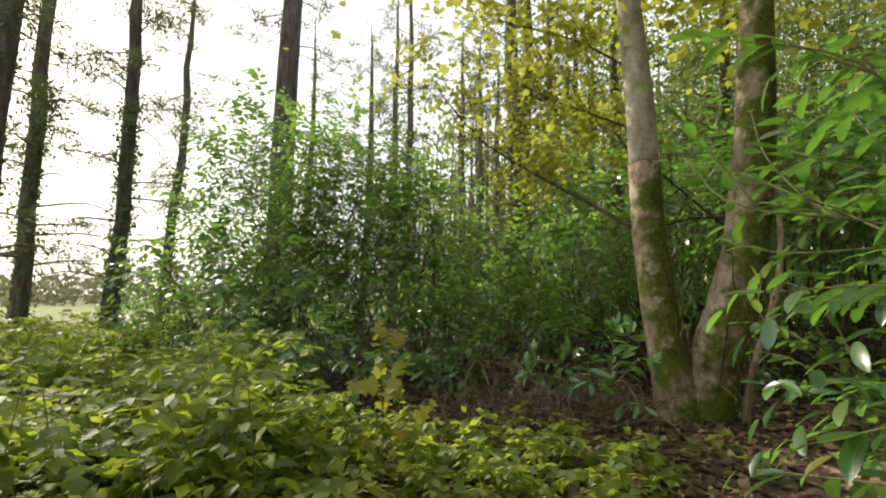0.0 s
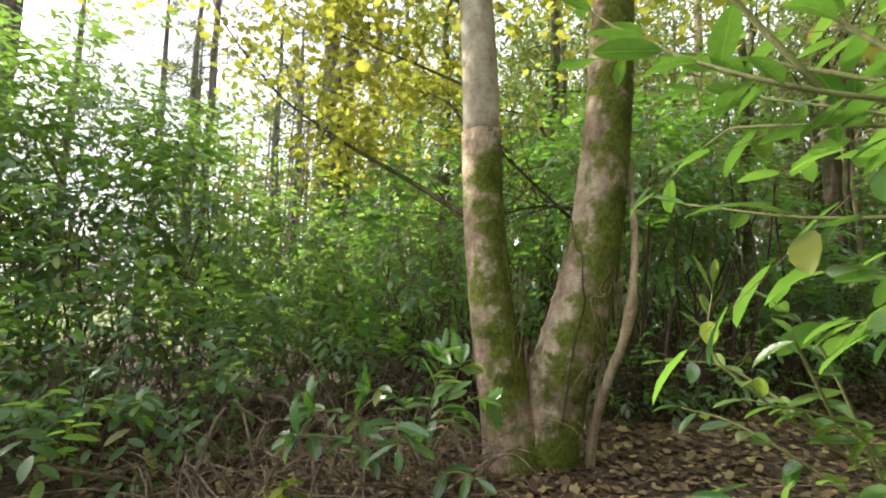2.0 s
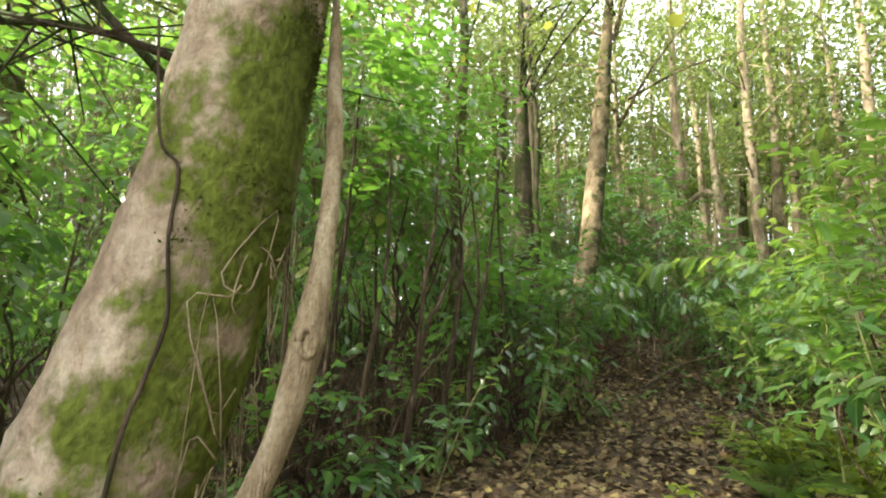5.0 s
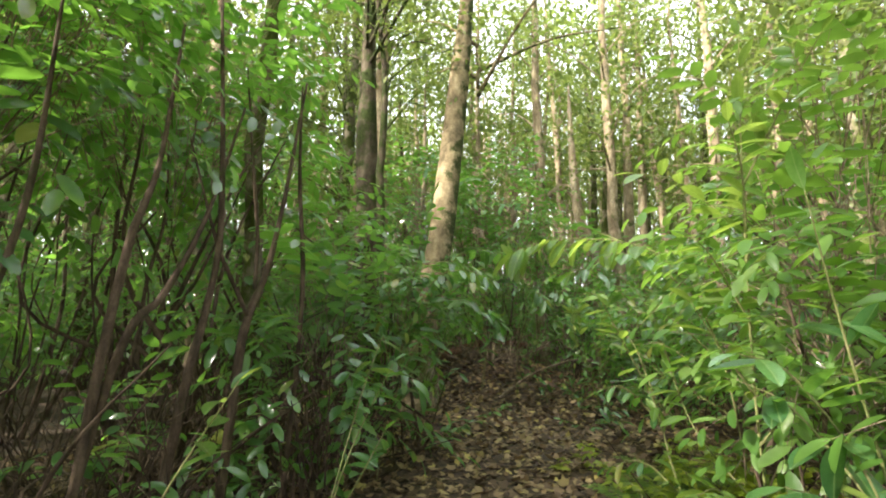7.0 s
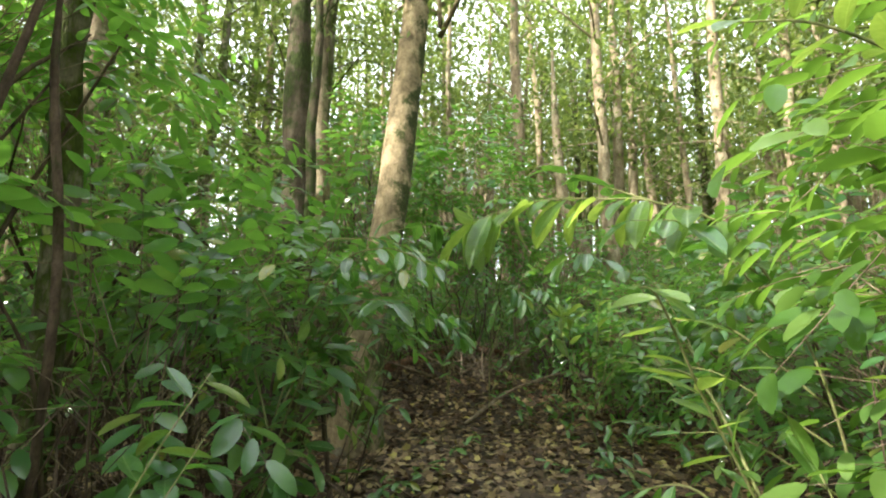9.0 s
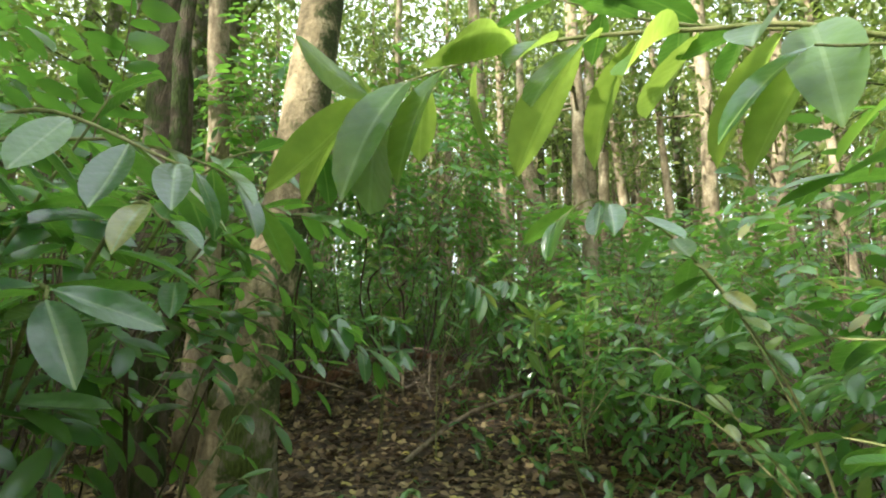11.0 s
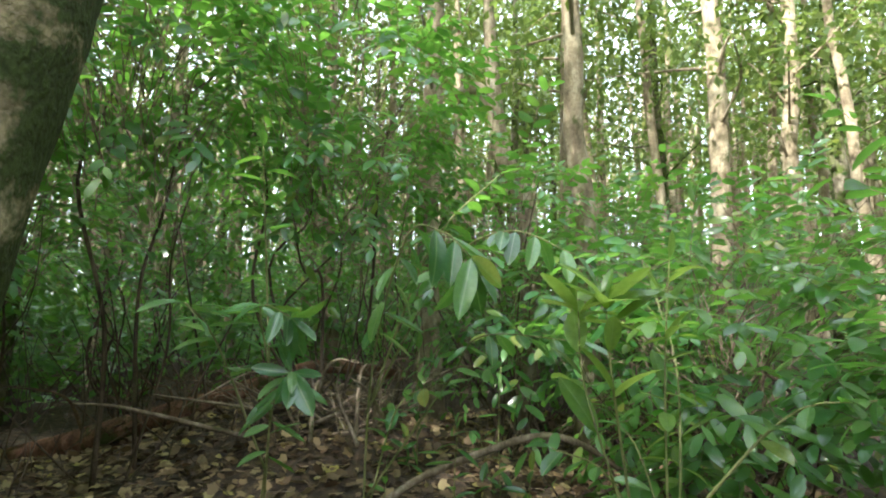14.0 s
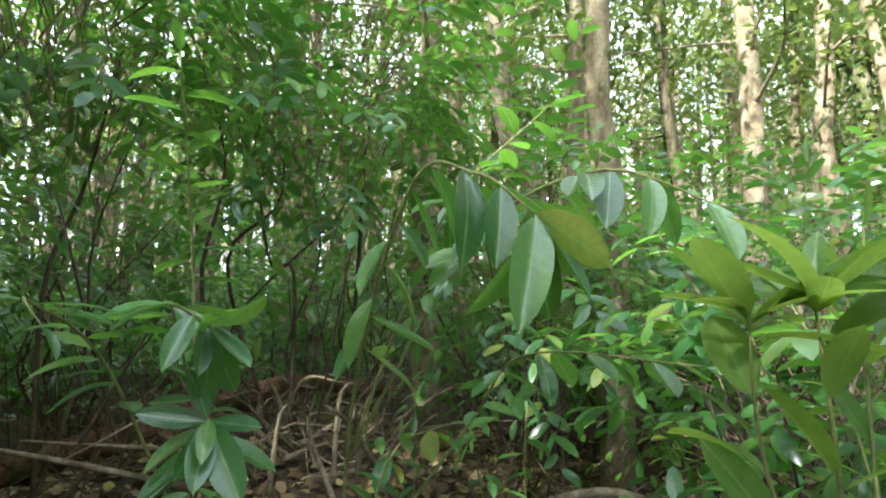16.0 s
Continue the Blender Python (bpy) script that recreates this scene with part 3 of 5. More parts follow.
# thicket at the end of the walk
for i, (x, y, h, rx, ry, n, lo) in enumerate([(16.3, 8.2, 4.6, 1.4, 1.2, 640, 0.36), (18.6, 11.9, 4.8, 1.5, 1.2, 700, 0.3), (19.4, 8.3, 3.8, 1.2, 1.0, 480, 0.3), (16.2, 12.6, 4.6, 1.5, 1.3, 560, 0.25), (17.0, 6.5, 3.5, 1.0, 0.8, 430, 0.25), (14.9, 10.9, 3.9, 1.1, 0.9, 330, 0.4),
                                           (20.8, 10.0, 3.8, 1.5, 1.3, 500, 0.1), (21.6, 6.9, 3.7, 1.4, 1.3, 520, 0.1), (22.5, 3.3, 2.9, 1.6, 1.4, 460, 0.08), (19.2, 12.6, 4.4, 1.5, 1.3, 480, 0.2), (15.2, 9.6, 5.0, 1.4, 1.0, 560, 0.55), (18.3, 5.0, 3.3, 1.1, 0.9, 380, 0.15)]):
    shrub((x, y), h, rx, ry, int(n * (0.5 if i in (0, 5) else 0.3 if i in (1, 3, 9) else 0.42)), 0.195, 400 + i, low=lo, stems=4 if i == 10 else 7, thick=0.7, dead=18, shape=LAUREL if i in (0, 4) else LAUREL_FAR, label="open cherry laurel with arching leafy sprays and brown stems")
# farther thickets closing the view under the trees
far_kinds = [shrub((24 + 2.6 * i, 11.5 - 4.2 * i), 2.8 + 0.5 * i, 1.9, 1.9, 230, 0.29, 500 + i, low=0.02, stems=3, dead=0, shape=SIMPLE, label="distant green laurel thicket under the trees", per=7) for i in range(3)]
rng = np.random.default_rng(41)
placed = []
for i in range(700):
    d, a = rng.uniform(9.5, 34), rng.uniform(-42, 116)
    x, y = 12 + d * math.cos(radians(a)), 6.5 + d * math.sin(radians(a))
    if (x < 20.5 and y < 13.8) or (x < 4.5 and y < 20) or x < -2:
        continue
    if all((x - u) ** 2 + (y - w) ** 2 > 4.4 for u, w in placed):
        placed.append((x, y))
placed = [(1.2, 17.2), (-6.2, 17.5), (3.0, 19.0)] + placed
for i, (x, y) in enumerate(placed[:112]):
    ob = copy_thing(far_kinds[i % 3], pose(x, y, float(ground_z(x, y)), 0, 0, rng.uniform(0, 360)))
    ob.scale = (1, 1, rng.uniform(0.65, 1.2))


# ---- trees ----
def trunk_line(base, top, sway, n, rng):
    t = np.linspace(0, 1, n)[:, None]
    p = np.asarray(base) * (1 - t) + np.asarray(top) * t
    w = np.cumsum(rng.normal(0, sway, (n, 2)), axis=0)
    w -= np.linspace(0, 1, n)[:, None] * w[-1] * 0.7
    p[:, :2] += w - w[0]
    return p


def leafy_tree(x, y, height, r, seed, bark=M_PALE, crown_from=0.35, spread=2.2, n_leaf=1500, leaf=0.17, material=M_CANOPY, lean=(0, 0), label="", limbs=14, ivy=0.0):
    rng = np.random.default_rng(seed)
    z = float(ground_z(x, y))
    root = thing("tree", (x, y, z), label or "slender pale-barked woodland tree with a thin leafy crown", "tree", "woodland trees")
    line = trunk_line((0, 0, -0.15), (lean[0], lean[1], height), 0.05, 14, rng)
    s = Soup()
    tube(s, line, [r * 1.25, r, r * 0.95, r * 0.8, r * 0.55, r * 0.2], 10, 0.05, rng)
    part("trunk", s.mesh("trunk", bark), root)
    s, sl = Soup(), Soup()
    per = max(8, n_leaf // limbs)
    for i in range(limbs):
        f = crown_from + (1 - crown_from) * (i + rng.random()) / limbs
        o = np.array([np.interp(f, np.linspace(0, 1, 14), line[:, k]) for k in range(3)])
        a = rng.uniform(0, 6.28)
        out = spread * rng.uniform(0.5, 1.1) * (1 - 0.5 * max(0, f - 0.6))
        e = o + np.array([math.cos(a) * out, math.sin(a) * out, rng.uniform(0.2, 1.2)])
        m = (o + e) / 2 + rng.normal(0, 0.15, 3) + [0, 0, 0.2]
        ln = smooth_line([o, m, e], 4)
        tube(s, ln, [r * 0.28 * (1.1 - f * 0.6), 0.008], 4)
        c = ln[rng.integers(3, len(ln), per)] + rng.normal(0, 1, (per, 3)) * [0.45, 0.45, 0.3]
        leaves(sl, SIMPLE, c, rng.normal(0, 1, (per, 3)) + [0, 0, -0.4], np.array([0, 0, 1.0]) + rng.normal(0, 0.5, (per, 3)), leaf * rng.uniform(0.6, 1.2, per))
    part("branchwork", s.mesh("branchwork", bark), root, kind="stuff")
    part("crown", sl.mesh("crown", material, False), root, kind="stuff")
    if ivy:
        n = int(900 * ivy)
        s = Soup()
        f = rng.random(n) ** 0.8 * 0.55
        c = np.stack([np.interp(f, np.linspace(0, 1, 14), line[:, k]) for k in range(3)], axis=1)
        a = rng.uniform(0, 6.28, n)
        o = np.stack([np.cos(a), np.sin(a), np.zeros(n)], axis=1)
        leaves(s, BROAD, c + o * (r * 1.05 + rng.random((n, 1)) ** 2 * 0.16), o * 0.3 + rng.normal(0, 0.4, (n, 3)) + [0, 0, -0.7], o + rng.normal(0, 0.3, (n, 3)), rng.uniform(0.05, 0.11, n))
        part("ivy", s.mesh("ivy", M_IVY, False), root, "dark green climbing ivy", kind="stuff")
    return root


def pine(x, y, height, r, seed, limbs=22, first=0.3, lean=(0, 0), ivy=0.0, label=""):
    rng = np.random.default_rng(seed)
    z = float(ground_z(x, y))
    root = thing("pine_tree", (x, y, z), label or "tall dark pine with bare lower trunk and sparse branches", "tree", "pines")
    line = trunk_line((0, 0, -0.15), (lean[0], lean[1], height), 0.05, 14, rng)
    s = Soup()
    tube(s, line, [r * 1.3, r, r * 0.95, r * 0.8, r * 0.55, r * 0.15], 14, 0.05, rng)
    part("trunk", s.mesh("trunk", M_PINE), root)
    s, sl = Soup(), Soup()
    for i in range(limbs):
        f = first + (1 - first) * (i + rng.random()) / limbs
        o = np.array([np.interp(f, np.linspace(0, 1, 14), line[:, k]) for k in range(3)])
        a = rng.uniform(0, 6.28)
        out = rng.uniform(1.0, 2.6) * (1.1 - f * 0.5)
        e = o + np.array([math.cos(a) * out, math.sin(a) * out, rng.uniform(-0.5, 0.4)])
        m = (o + e) / 2 + rng.normal(0, 0.12, 3) + [0, 0, 0.12]
        ln = smooth_line([o, m, e], 4)
        tube(s, ln, [0.035 * (1.2 - f * 0.6), 0.007], 5)
        # side twigs with needle tufts
        k = rng.integers(8, 16)
        q = ln[rng.integers(3, len(ln), k)]
        dirs = unit(rng.normal(0, 1, (k, 3)) * [1, 1, 0.35] + unit(e - o) * 0.8)
        tip = q + dirs * rng.uniform(0.2, 0.6, (k, 1))
        straws(s, q, tip, np.full(k, 0.005))
        if f > 0.34 or rng.random() < 0.35:
            t = np.repeat(tip, 24, axis=0) + rng.normal(0, 0.11, (k * 24, 3))
            leaves(sl, NEEDLES, t, rng.normal(0, 1, (k * 24, 3)) + np.repeat(dirs, 24, axis=0) * 0.6, rng.normal(0, 1, (k * 24, 3)), rng.uniform(0.1, 0.2, k * 24))
    part("branchwork", s.mesh("branchwork", M_PINE), root, kind="stuff")
    part("needles", sl.mesh("needles", M_NEEDLE, False), root, kind="stuff")
    if ivy:
        n = int(1500 * ivy)
        s = Soup()
        f = rng.random(n) * 0.45
        c = np.stack([np.interp(f, np.linspace(0, 1, 14), line[:, k]) for k in range(3)], axis=1)
        a = rng.uniform(0, 6.28, n)
        o = np.stack([np.cos(a), np.sin(a), np.zeros(n)], axis=1)
        leaves(s, BROAD, c + o * (r * 1.05 + rng.random((n, 1)) ** 2 * 0.2), o * 0.3 + rng.normal(0, 0.4, (n, 3)) + [0, 0, -0.7], o + rng.normal(0, 0.3, (n, 3)), rng.uniform(0.06, 0.13, n))
        part("ivy", s.mesh("ivy", M_IVY, False), root, "green ivy climbing the trunk", kind="stuff")
    return root


# pines at the field's edge
pine(-9.95, 10.6, 17, 0.25, 11, limbs=44, lean=(0.3, 0), ivy=0.5, first=0.12)
pine(-11.6, 13.8, 17, 0.2, 12, limbs=44, lean=(0.1, 0), ivy=0.8, first=0.12)
pine(-9.4, 14.3, 16, 0.2, 13, limbs=44, lean=(0.2, 0), ivy=1.0, first=0.12)
pine(-10.3, 18.9, 15, 0.17, 14, lean=(0.3, 0), ivy=0.6)
pine(-4.75, 14.4, 18, 0.35, 15, first=0.5, label="stout dark pine rising behind the laurel thicket")
for i, (x, y, r) in enumerate([(-6.9, 25.3, 0.17), (-4.4, 27.6, 0.2), (-2.6, 25.9, 0.18), (-1.8, 23.9, 0.18), (0.8, 26, 0.2), (1.9, 27.9, 0.19), (4.5, 21.6, 0.2), (6.6, 24.5, 0.2), (8.5, 22, 0.2), (-3.4, 33, 0.2), (3.4, 32, 0.2), (7.5, 30, 0.2)]):
    pine(x, y, 16 + i % 4, r, 30 + i, limbs=26, first=0.12, ivy=0.2 if i % 3 == 0 else 0)
pine(1.95, 14.9, 16, 0.24, 50, limbs=20, first=0.2, ivy=1.3, label="pine wrapped in ivy behind the laurel thicket")
pine(2.7, 16.4, 15, 0.22, 51, limbs=20, first=0.2, ivy=0.2)

# woodland to the east
leafy_tree(17.5, 5.55, 13, 0.13, 61, lean=(0, -0.1))
leafy_tree(19.6, 3.2, 13, 0.15, 62)
leafy_tree(20.4, 1.4, 12, 0.14, 63)
leafy_tree(18.45, 7.45, 13, 0.15, 64, lean=(0, 0.1))

leafy_tree(14.0, 10.1, 13, 0.14, 70, bark=M_PALE, lean=(0.2, 0.3), crown_from=0.5, label="slim pale tree standing between two thicker trunks")
leafy_tree(12.4, 9.15, 9, 0.075, 71, bark=M_DARKBARK, lean=(0.5, 0.5), crown_from=0.6, n_leaf=500, label="thin dark stem beside the leaning pale tree")
leafy_tree(14.9, 10.6, 13, 0.11, 66, bark=M_GREYBARK)
leafy_tree(15.9, 12.0, 13, 0.16, 67, bark=M_GREYBARK, ivy=0.5)
leafy_tree(9.4, 9.2, 12, 0.1, 68, bark=M_GREYBARK, crown_from=0.45)
leafy_tree(11.9, 12.6, 13, 0.18, 69)
for i, (x, y) in enumerate([(6.9, 12.0), (9.2, 15.5), (5.6, 18.5), (12.4, 16.2), (4.6, 13.0), (15.0, 16.5), (17.8, 13.6), (11.2, 19.5), (21.2, 0.4), (23.8, 2.6), (15.2, 20.5)]):
    dense = leafy_tree(x, y, 12 + i % 2, 0.15, 140 + i, bark=M_GREYBARK, spread=2.4, n_leaf=3400, leaf=0.17, crown_from=0.36, limbs=18, ivy=0.3, label="leafy woodland tree with a dense green crown")
rng = np.random.default_rng(77)
kinds = []
for i in range(6):
    kinds.append(leafy_tree(22 + i * 2.1, 12.5 - i * 3.1, 13 + i % 3, 0.09 + 0.02 * (i % 4), 80 + i, bark=(M_PALE, M_GREYBARK)[i % 3 == 2], spread=2.0, crown_from=0.46, leaf=0.23, n_leaf=1150, limbs=12))
spots = []
for i in range(900):
    d, a = rng.uniform(9, 42), rng.uniform(-48, 100)
    x, y = 12 + d * math.cos(radians(a)), 6.5 + d * math.sin(radians(a))
    if y > 15 and x < 10 or (x < 19.5 and y < 13):
        continue
    if all((x - u) ** 2 + (y - w) ** 2 > 2.6 for u, w in spots):
        spots.append((x, y))
for i, (x, y) in enumerate(spots[:220]):
    copy_thing(kinds[i % 6], pose(x, y, float(ground_z(x, y)), rng.normal(0, 1.5), rng.normal(0, 1.5), rng.uniform(0, 360)))
# unseen trees added behind and south of the walk, dense ones shading it
for x, y in [(4.0, -1.0), (2.2, -2.6), (5.6, 0.2), (0.2, -3.2), (4.2, -4.2), (7.2, 0.6), (9.0, 1.2), (10.6, -0.4), (12.2, 1.6), (13.8, 0.0), (15.4, 1.4), (8.4, -2.0), (11.8, -2.6), (15.8, -2.2), (6.2, -3.2), (-2.0, -3.6), (17.6, 0.2)]:
    copy_thing(dense, pose(x, y, float(ground_z(x, y)), 0, 0, rng.uniform(0, 360)))
for i in range(60):
    a, d = rng.uniform(215, 325), rng.uniform(7, 26)
    x, y = 6 + d * math.cos(radians(a)) * 1.2, 3.5 + d * math.sin(radians(a))
    if y < 0.5 and not (x < -4 and y > -3):
        copy_thing(kinds[i % 6], pose(x, y, float(ground_z(x, y)), 0, 0, rng.uniform(0, 360)))


# ---- twin-stemmed sycamore beside the path ----
def twin_tree():
    rng = np.random.default_rng(5)
    root = thing("sycamore_tree", (3.15, 6.7, 0.0), "twin-stemmed sycamore with mossy pinkish bark beside the path", "tree")
    inv = np.array([3.15, 6.7, 0.0])

    def limb(name, pts, radii, mat, sides=20, lump=0.05, n=8, label=""):
        s = Soup()
        tube(s, smooth_line(np.array(pts) - inv, n), radii, sides, lump, rng)
        return part(name, s.mesh(name, mat), root, label)

    limb("stem", [(3.12, 6.75, -0.2), (3.08, 6.76, 0.25), (3.0, 6.79, 0.74), (2.92, 6.83, 1.3), (2.83, 6.87, 2.25), (2.78, 6.9, 3.38)], [0.32, 0.29, 0.25, 0.232, 0.222, 0.205], M_SYC, 24, 0.04)
    limb("stem", [(2.78, 6.9, 3.36), (2.73, 6.91, 4.5), (2.6, 7.0, 6.5), (2.5, 7.2, 9.0), (2.4, 7.3, 12.0)], [0.197, 0.19, 0.16, 0.1, 0.03], M_SYC_TOP, 18, 0.03, label="pale upper stem")
    limb("stem", [(3.4, 6.75, -0.2), (3.47, 6.7, 0.23), (3.55, 6.66, 0.75), (3.68, 6.56, 1.25), (3.8, 6.47, 1.8), (3.87, 6.42, 2.3), (3.98, 6.34, 3.4), (4.03, 6.3, 4.5), (4.2, 6.3, 7.0), (4.4, 6.2, 10)],
         [0.36, 0.33, 0.31, 0.31, 0.3, 0.27, 0.24, 0.22, 0.14, 0.03], M_SYC, 26, 0.05)
    # leaning bare limb on the path side
    limb("bare_limb", [(3.76, 6.42, -0.1), (3.78, 6.34, 0.4), (3.76, 6.08, 0.9), (3.83, 5.98, 1.2), (3.9, 5.95, 1.5), (3.99, 6.0, 1.8), (4.09, 6.09, 2.2), (4.14, 6.17, 2.6), (4.18, 6.24, 3.1)],
         [0.048, 0.045, 0.043, 0.044, 0.058, 0.036, 0.032, 0.028, 0.01], M_LIANA, 12, 0.07, label="peeling pale bare limb with a knot")
    s = Soup()
    face = unit(np.array([-0.62, -0.72, 0.1]))
    e1 = unit(np.cross(face, [0, 0, 1.0]))
    e2 = np.cross(e1, face)
    ring = np.array([np.array([3.9, 5.95, 1.5]) - inv + face * 0.055 + e1 * math.cos(a) * 0.026 + e2 * math.sin(a) * 0.045 for a in np.linspace(0, 6.283, 13)])
    tube(s, ring, [0.014, 0.014], 6, 0.15, rng)
    part("knot", s.mesh("knot", M_LIANA), root, "ringed knot where a branch broke off")
    # branches with yellowing leaves
    br = [[(2.75, 7.05, 2.45), (2.2, 8.0, 3.1), (1.5, 9.2, 3.9), (0.7, 9.9, 4.7), (-0.2, 10.2, 5.9), (-0.6, 10.3, 7.0)],
          [(1.5, 9.2, 3.9), (1.9, 10.0, 4.0), (2.5, 11.0, 4.3)],
          [(2.72, 7.0, 3.9), (2.0, 7.9, 4.6), (1.4, 8.8, 5.2)],
          [(2.7, 7.0, 4.8), (1.9, 7.6, 5.6), (0.6, 8.4, 6.4)],
          [(2.75, 7.1, 3.4), (2.9, 8.5, 4.4), (2.6, 10.0, 5.2)],
          [(3.85, 6.55, 2.55), (3.4, 6.75, 2.6), (2.95, 7.15, 2.5)],
          [(3.75, 6.7, 2.5), (3.3, 7.2, 3.2), (3.0, 7.6, 3.8)]]
    sl = Soup()
    for i, pts in enumerate(br):
        ln = smooth_line(np.array(pts) - inv, 6)
        s = Soup()
        tube(s, ln, [0.034 if i == 0 else 0.021, 0.007], 7, 0.1, rng)
        k = 34
        q = ln[rng.integers(len(ln) // 3, len(ln), k)]
        tip = q + unit(rng.normal(0, 1, (k, 3)) + [-0.3, 0.2, 0.4]) * rng.uniform(0.4, 1.7, (k, 1))
        straws(s, q, tip, np.full(k, 0.006))
        part("branch", s.mesh("branch", M_DARKBARK), root, "thin dark branch")
        if i < 5:
            per = 22
            f = rng.random((k, per, 1)) * 0.9 + 0.2
            c = (q[:, None, :] * (1 - f) + tip[:, None, :] * f).reshape(-1, 3) + rng.normal(0, 0.16, (k * per, 3))
            leaves(sl, BROAD, c, rng.normal(0, 1, (k * per, 3)) * [1, 1, 0.5] + [0, 0, -0.6], np.array([0, 0, 1.0]) + rng.normal(0, 0.45, (k * per, 3)), rng.uniform(0.07, 0.14, k * per))
    # upper crown, mostly above view, widened to shade the stems and ground
    c = rng.normal(0, 1, (6500, 3)) * [2.1, 1.8, 1.3] + np.array([3.4, 7.2, 8.0]) - inv
    leaves(sl, BROAD, c, rng.normal(0, 1, (6500, 3)) + [0, 0, -0.5], np.array([0, 0, 1.0]) + rng.normal(0, 0.4, (6500, 3)), rng.uniform(0.1, 0.2, 6500))
    part("foliage", sl.mesh("foliage", M_MAPLE, False), root, "yellow-green autumn leaves", kind="stuff")
    # dry climbing stems clinging to the bark
    s = Soup()
    for i in range(70):
        h = rng.uniform(0.2, 1.9)
        stem_b = rng.random() < 0.7
        cx, cy, r = (np.interp(h, [0, 1, 2.5], [3.45, 3.62, 3.9]), np.interp(h, [0, 1, 2.5], [6.7, 6.6, 6.4]), 0.33) if stem_b else (np.interp(h, [0, 2.5], [3.1, 2.82]), 6.82, 0.25)
        a = rng.uniform(-1.5, 0.1) if stem_b else rng.uniform(-0.9, 0.6)
        p = []
        for k in range(5):
            a += rng.normal(0.05, 0.25)
            p.append((cx + math.cos(a) * (r + rng.uniform(0.0, 0.09)), cy + math.sin(a) * (r + rng.uniform(0.0, 0.09)), h + k * rng.uniform(-0.16, 0.1)))
        tube(s, smooth_line(np.array(p) - inv, 3), [0.004, 0.002], 4)
    part("dry_growth", s.mesh("dry_growth", M_LIANA), root, "dry brown climbing tendrils", kind="stuff")
    s = Soup()
    tube(s, smooth_line(np.array([(3.42, 6.36, 0.4), (3.5, 6.31, 1.02), (3.52, 6.27, 1.25), (3.56, 6.25, 1.4), (3.59, 6.22, 1.57), (3.58, 6.24, 1.81), (3.6, 6.26, 2.04), (3.56, 6.32, 2.15), (3.56, 6.42, 2.6)]) - inv, 5), [0.008, 0.007, 0.005], 6, 0.2, rng)
    part("climber_stem", s.mesh("climber_stem", M_STEM), root, "dark climbing stem")
    # cushions of moss on the damp side of both stems
    for pts, radii, n in (([(3.12, 6.75, -0.2), (3.0, 6.79, 0.74), (2.92, 6.83, 1.3), (2.83, 6.87, 2.25), (2.78, 6.9, 3.38)], [0.31, 0.255, 0.236, 0.226, 0.21], 60),
                          ([(3.4, 6.75, -0.2), (3.55, 6.66, 0.75), (3.8, 6.47, 1.8), (3.98, 6.34, 3.4), (4.03, 6.3, 4.5)], [0.36, 0.318, 0.305, 0.245, 0.225], 120)):
        p = np.array(pts) - inv
        s = Soup()
        for i in range(n):
            h = rng.random() ** 1.2
            a = rng.normal(-0.75, 0.75)
            m = rng.integers(60, 150)
            hh = np.clip(h + rng.normal(0, 0.014, m), 0, 1)
            aa = a + rng.normal(0, 0.16, m)
            f = np.linspace(0, 1, len(p))
            c = np.stack([np.interp(hh, f, p[:, k]) for k in range(3)], axis=1)
            r = np.interp(hh, f, radii)[:, None]
            o = np.stack([np.cos(aa), np.sin(aa), np.zeros(m)], axis=1)
            leaves(s, SIMPLE, c + o * (r - 0.004), o * 0.3 + rng.normal(0, 0.6, (m, 3)), o + rng.normal(0, 0.4, (m, 3)), rng.uniform(0.008, 0.022, m))
        part("moss_growth", s.mesh("moss_growth", M_MOSS, False), root, "bright green moss cushions", kind="stuff")


twin_tree()


def big_trunk(x, y, pts, radii, seed, mat, label):
    rng = np.random.default_rng(seed)
    z = float(ground_z(x, y))
    root = thing("tree", (x, y, z), label, "tree", "woodland trees")
    s = Soup()
    tube(s, smooth_line(np.array(pts) - [x, y, z], 6), radii, 20, 0.05, rng)
    part("trunk", s.mesh("trunk", mat), root)
    s, sl = Soup(), Soup()
    top = np.array(pts[-1]) - [x, y, z]
    for i in range(14):
        o = top * [1, 1, rng.uniform(0.55, 1)]
        e = o + [rng.normal(0, 1.5), rng.normal(0, 1.5), rng.uniform(0.3, 1.5)]
        ln = smooth_line([o, (o + e) / 2 + [0, 0, 0.2], e], 4)
        tube(s, ln, [0.04, 0.01], 5)
        c = ln[rng.integers(3, len(ln), 160)] + rng.normal(0, 0.45, (160, 3))
        leaves(sl, SIMPLE, c, rng.normal(0, 1, (160, 3)) + [0, 0, -0.4], np.array([0, 0, 1.0]) + rng.normal(0, 0.5, (160, 3)), rng.uniform(0.07, 0.14, 160))
    part("branchwork", s.mesh("branchwork", mat), root, kind="stuff")
    part("crown", sl.mesh("crown", M_CANOPY, False), root, kind="stuff")
    return root


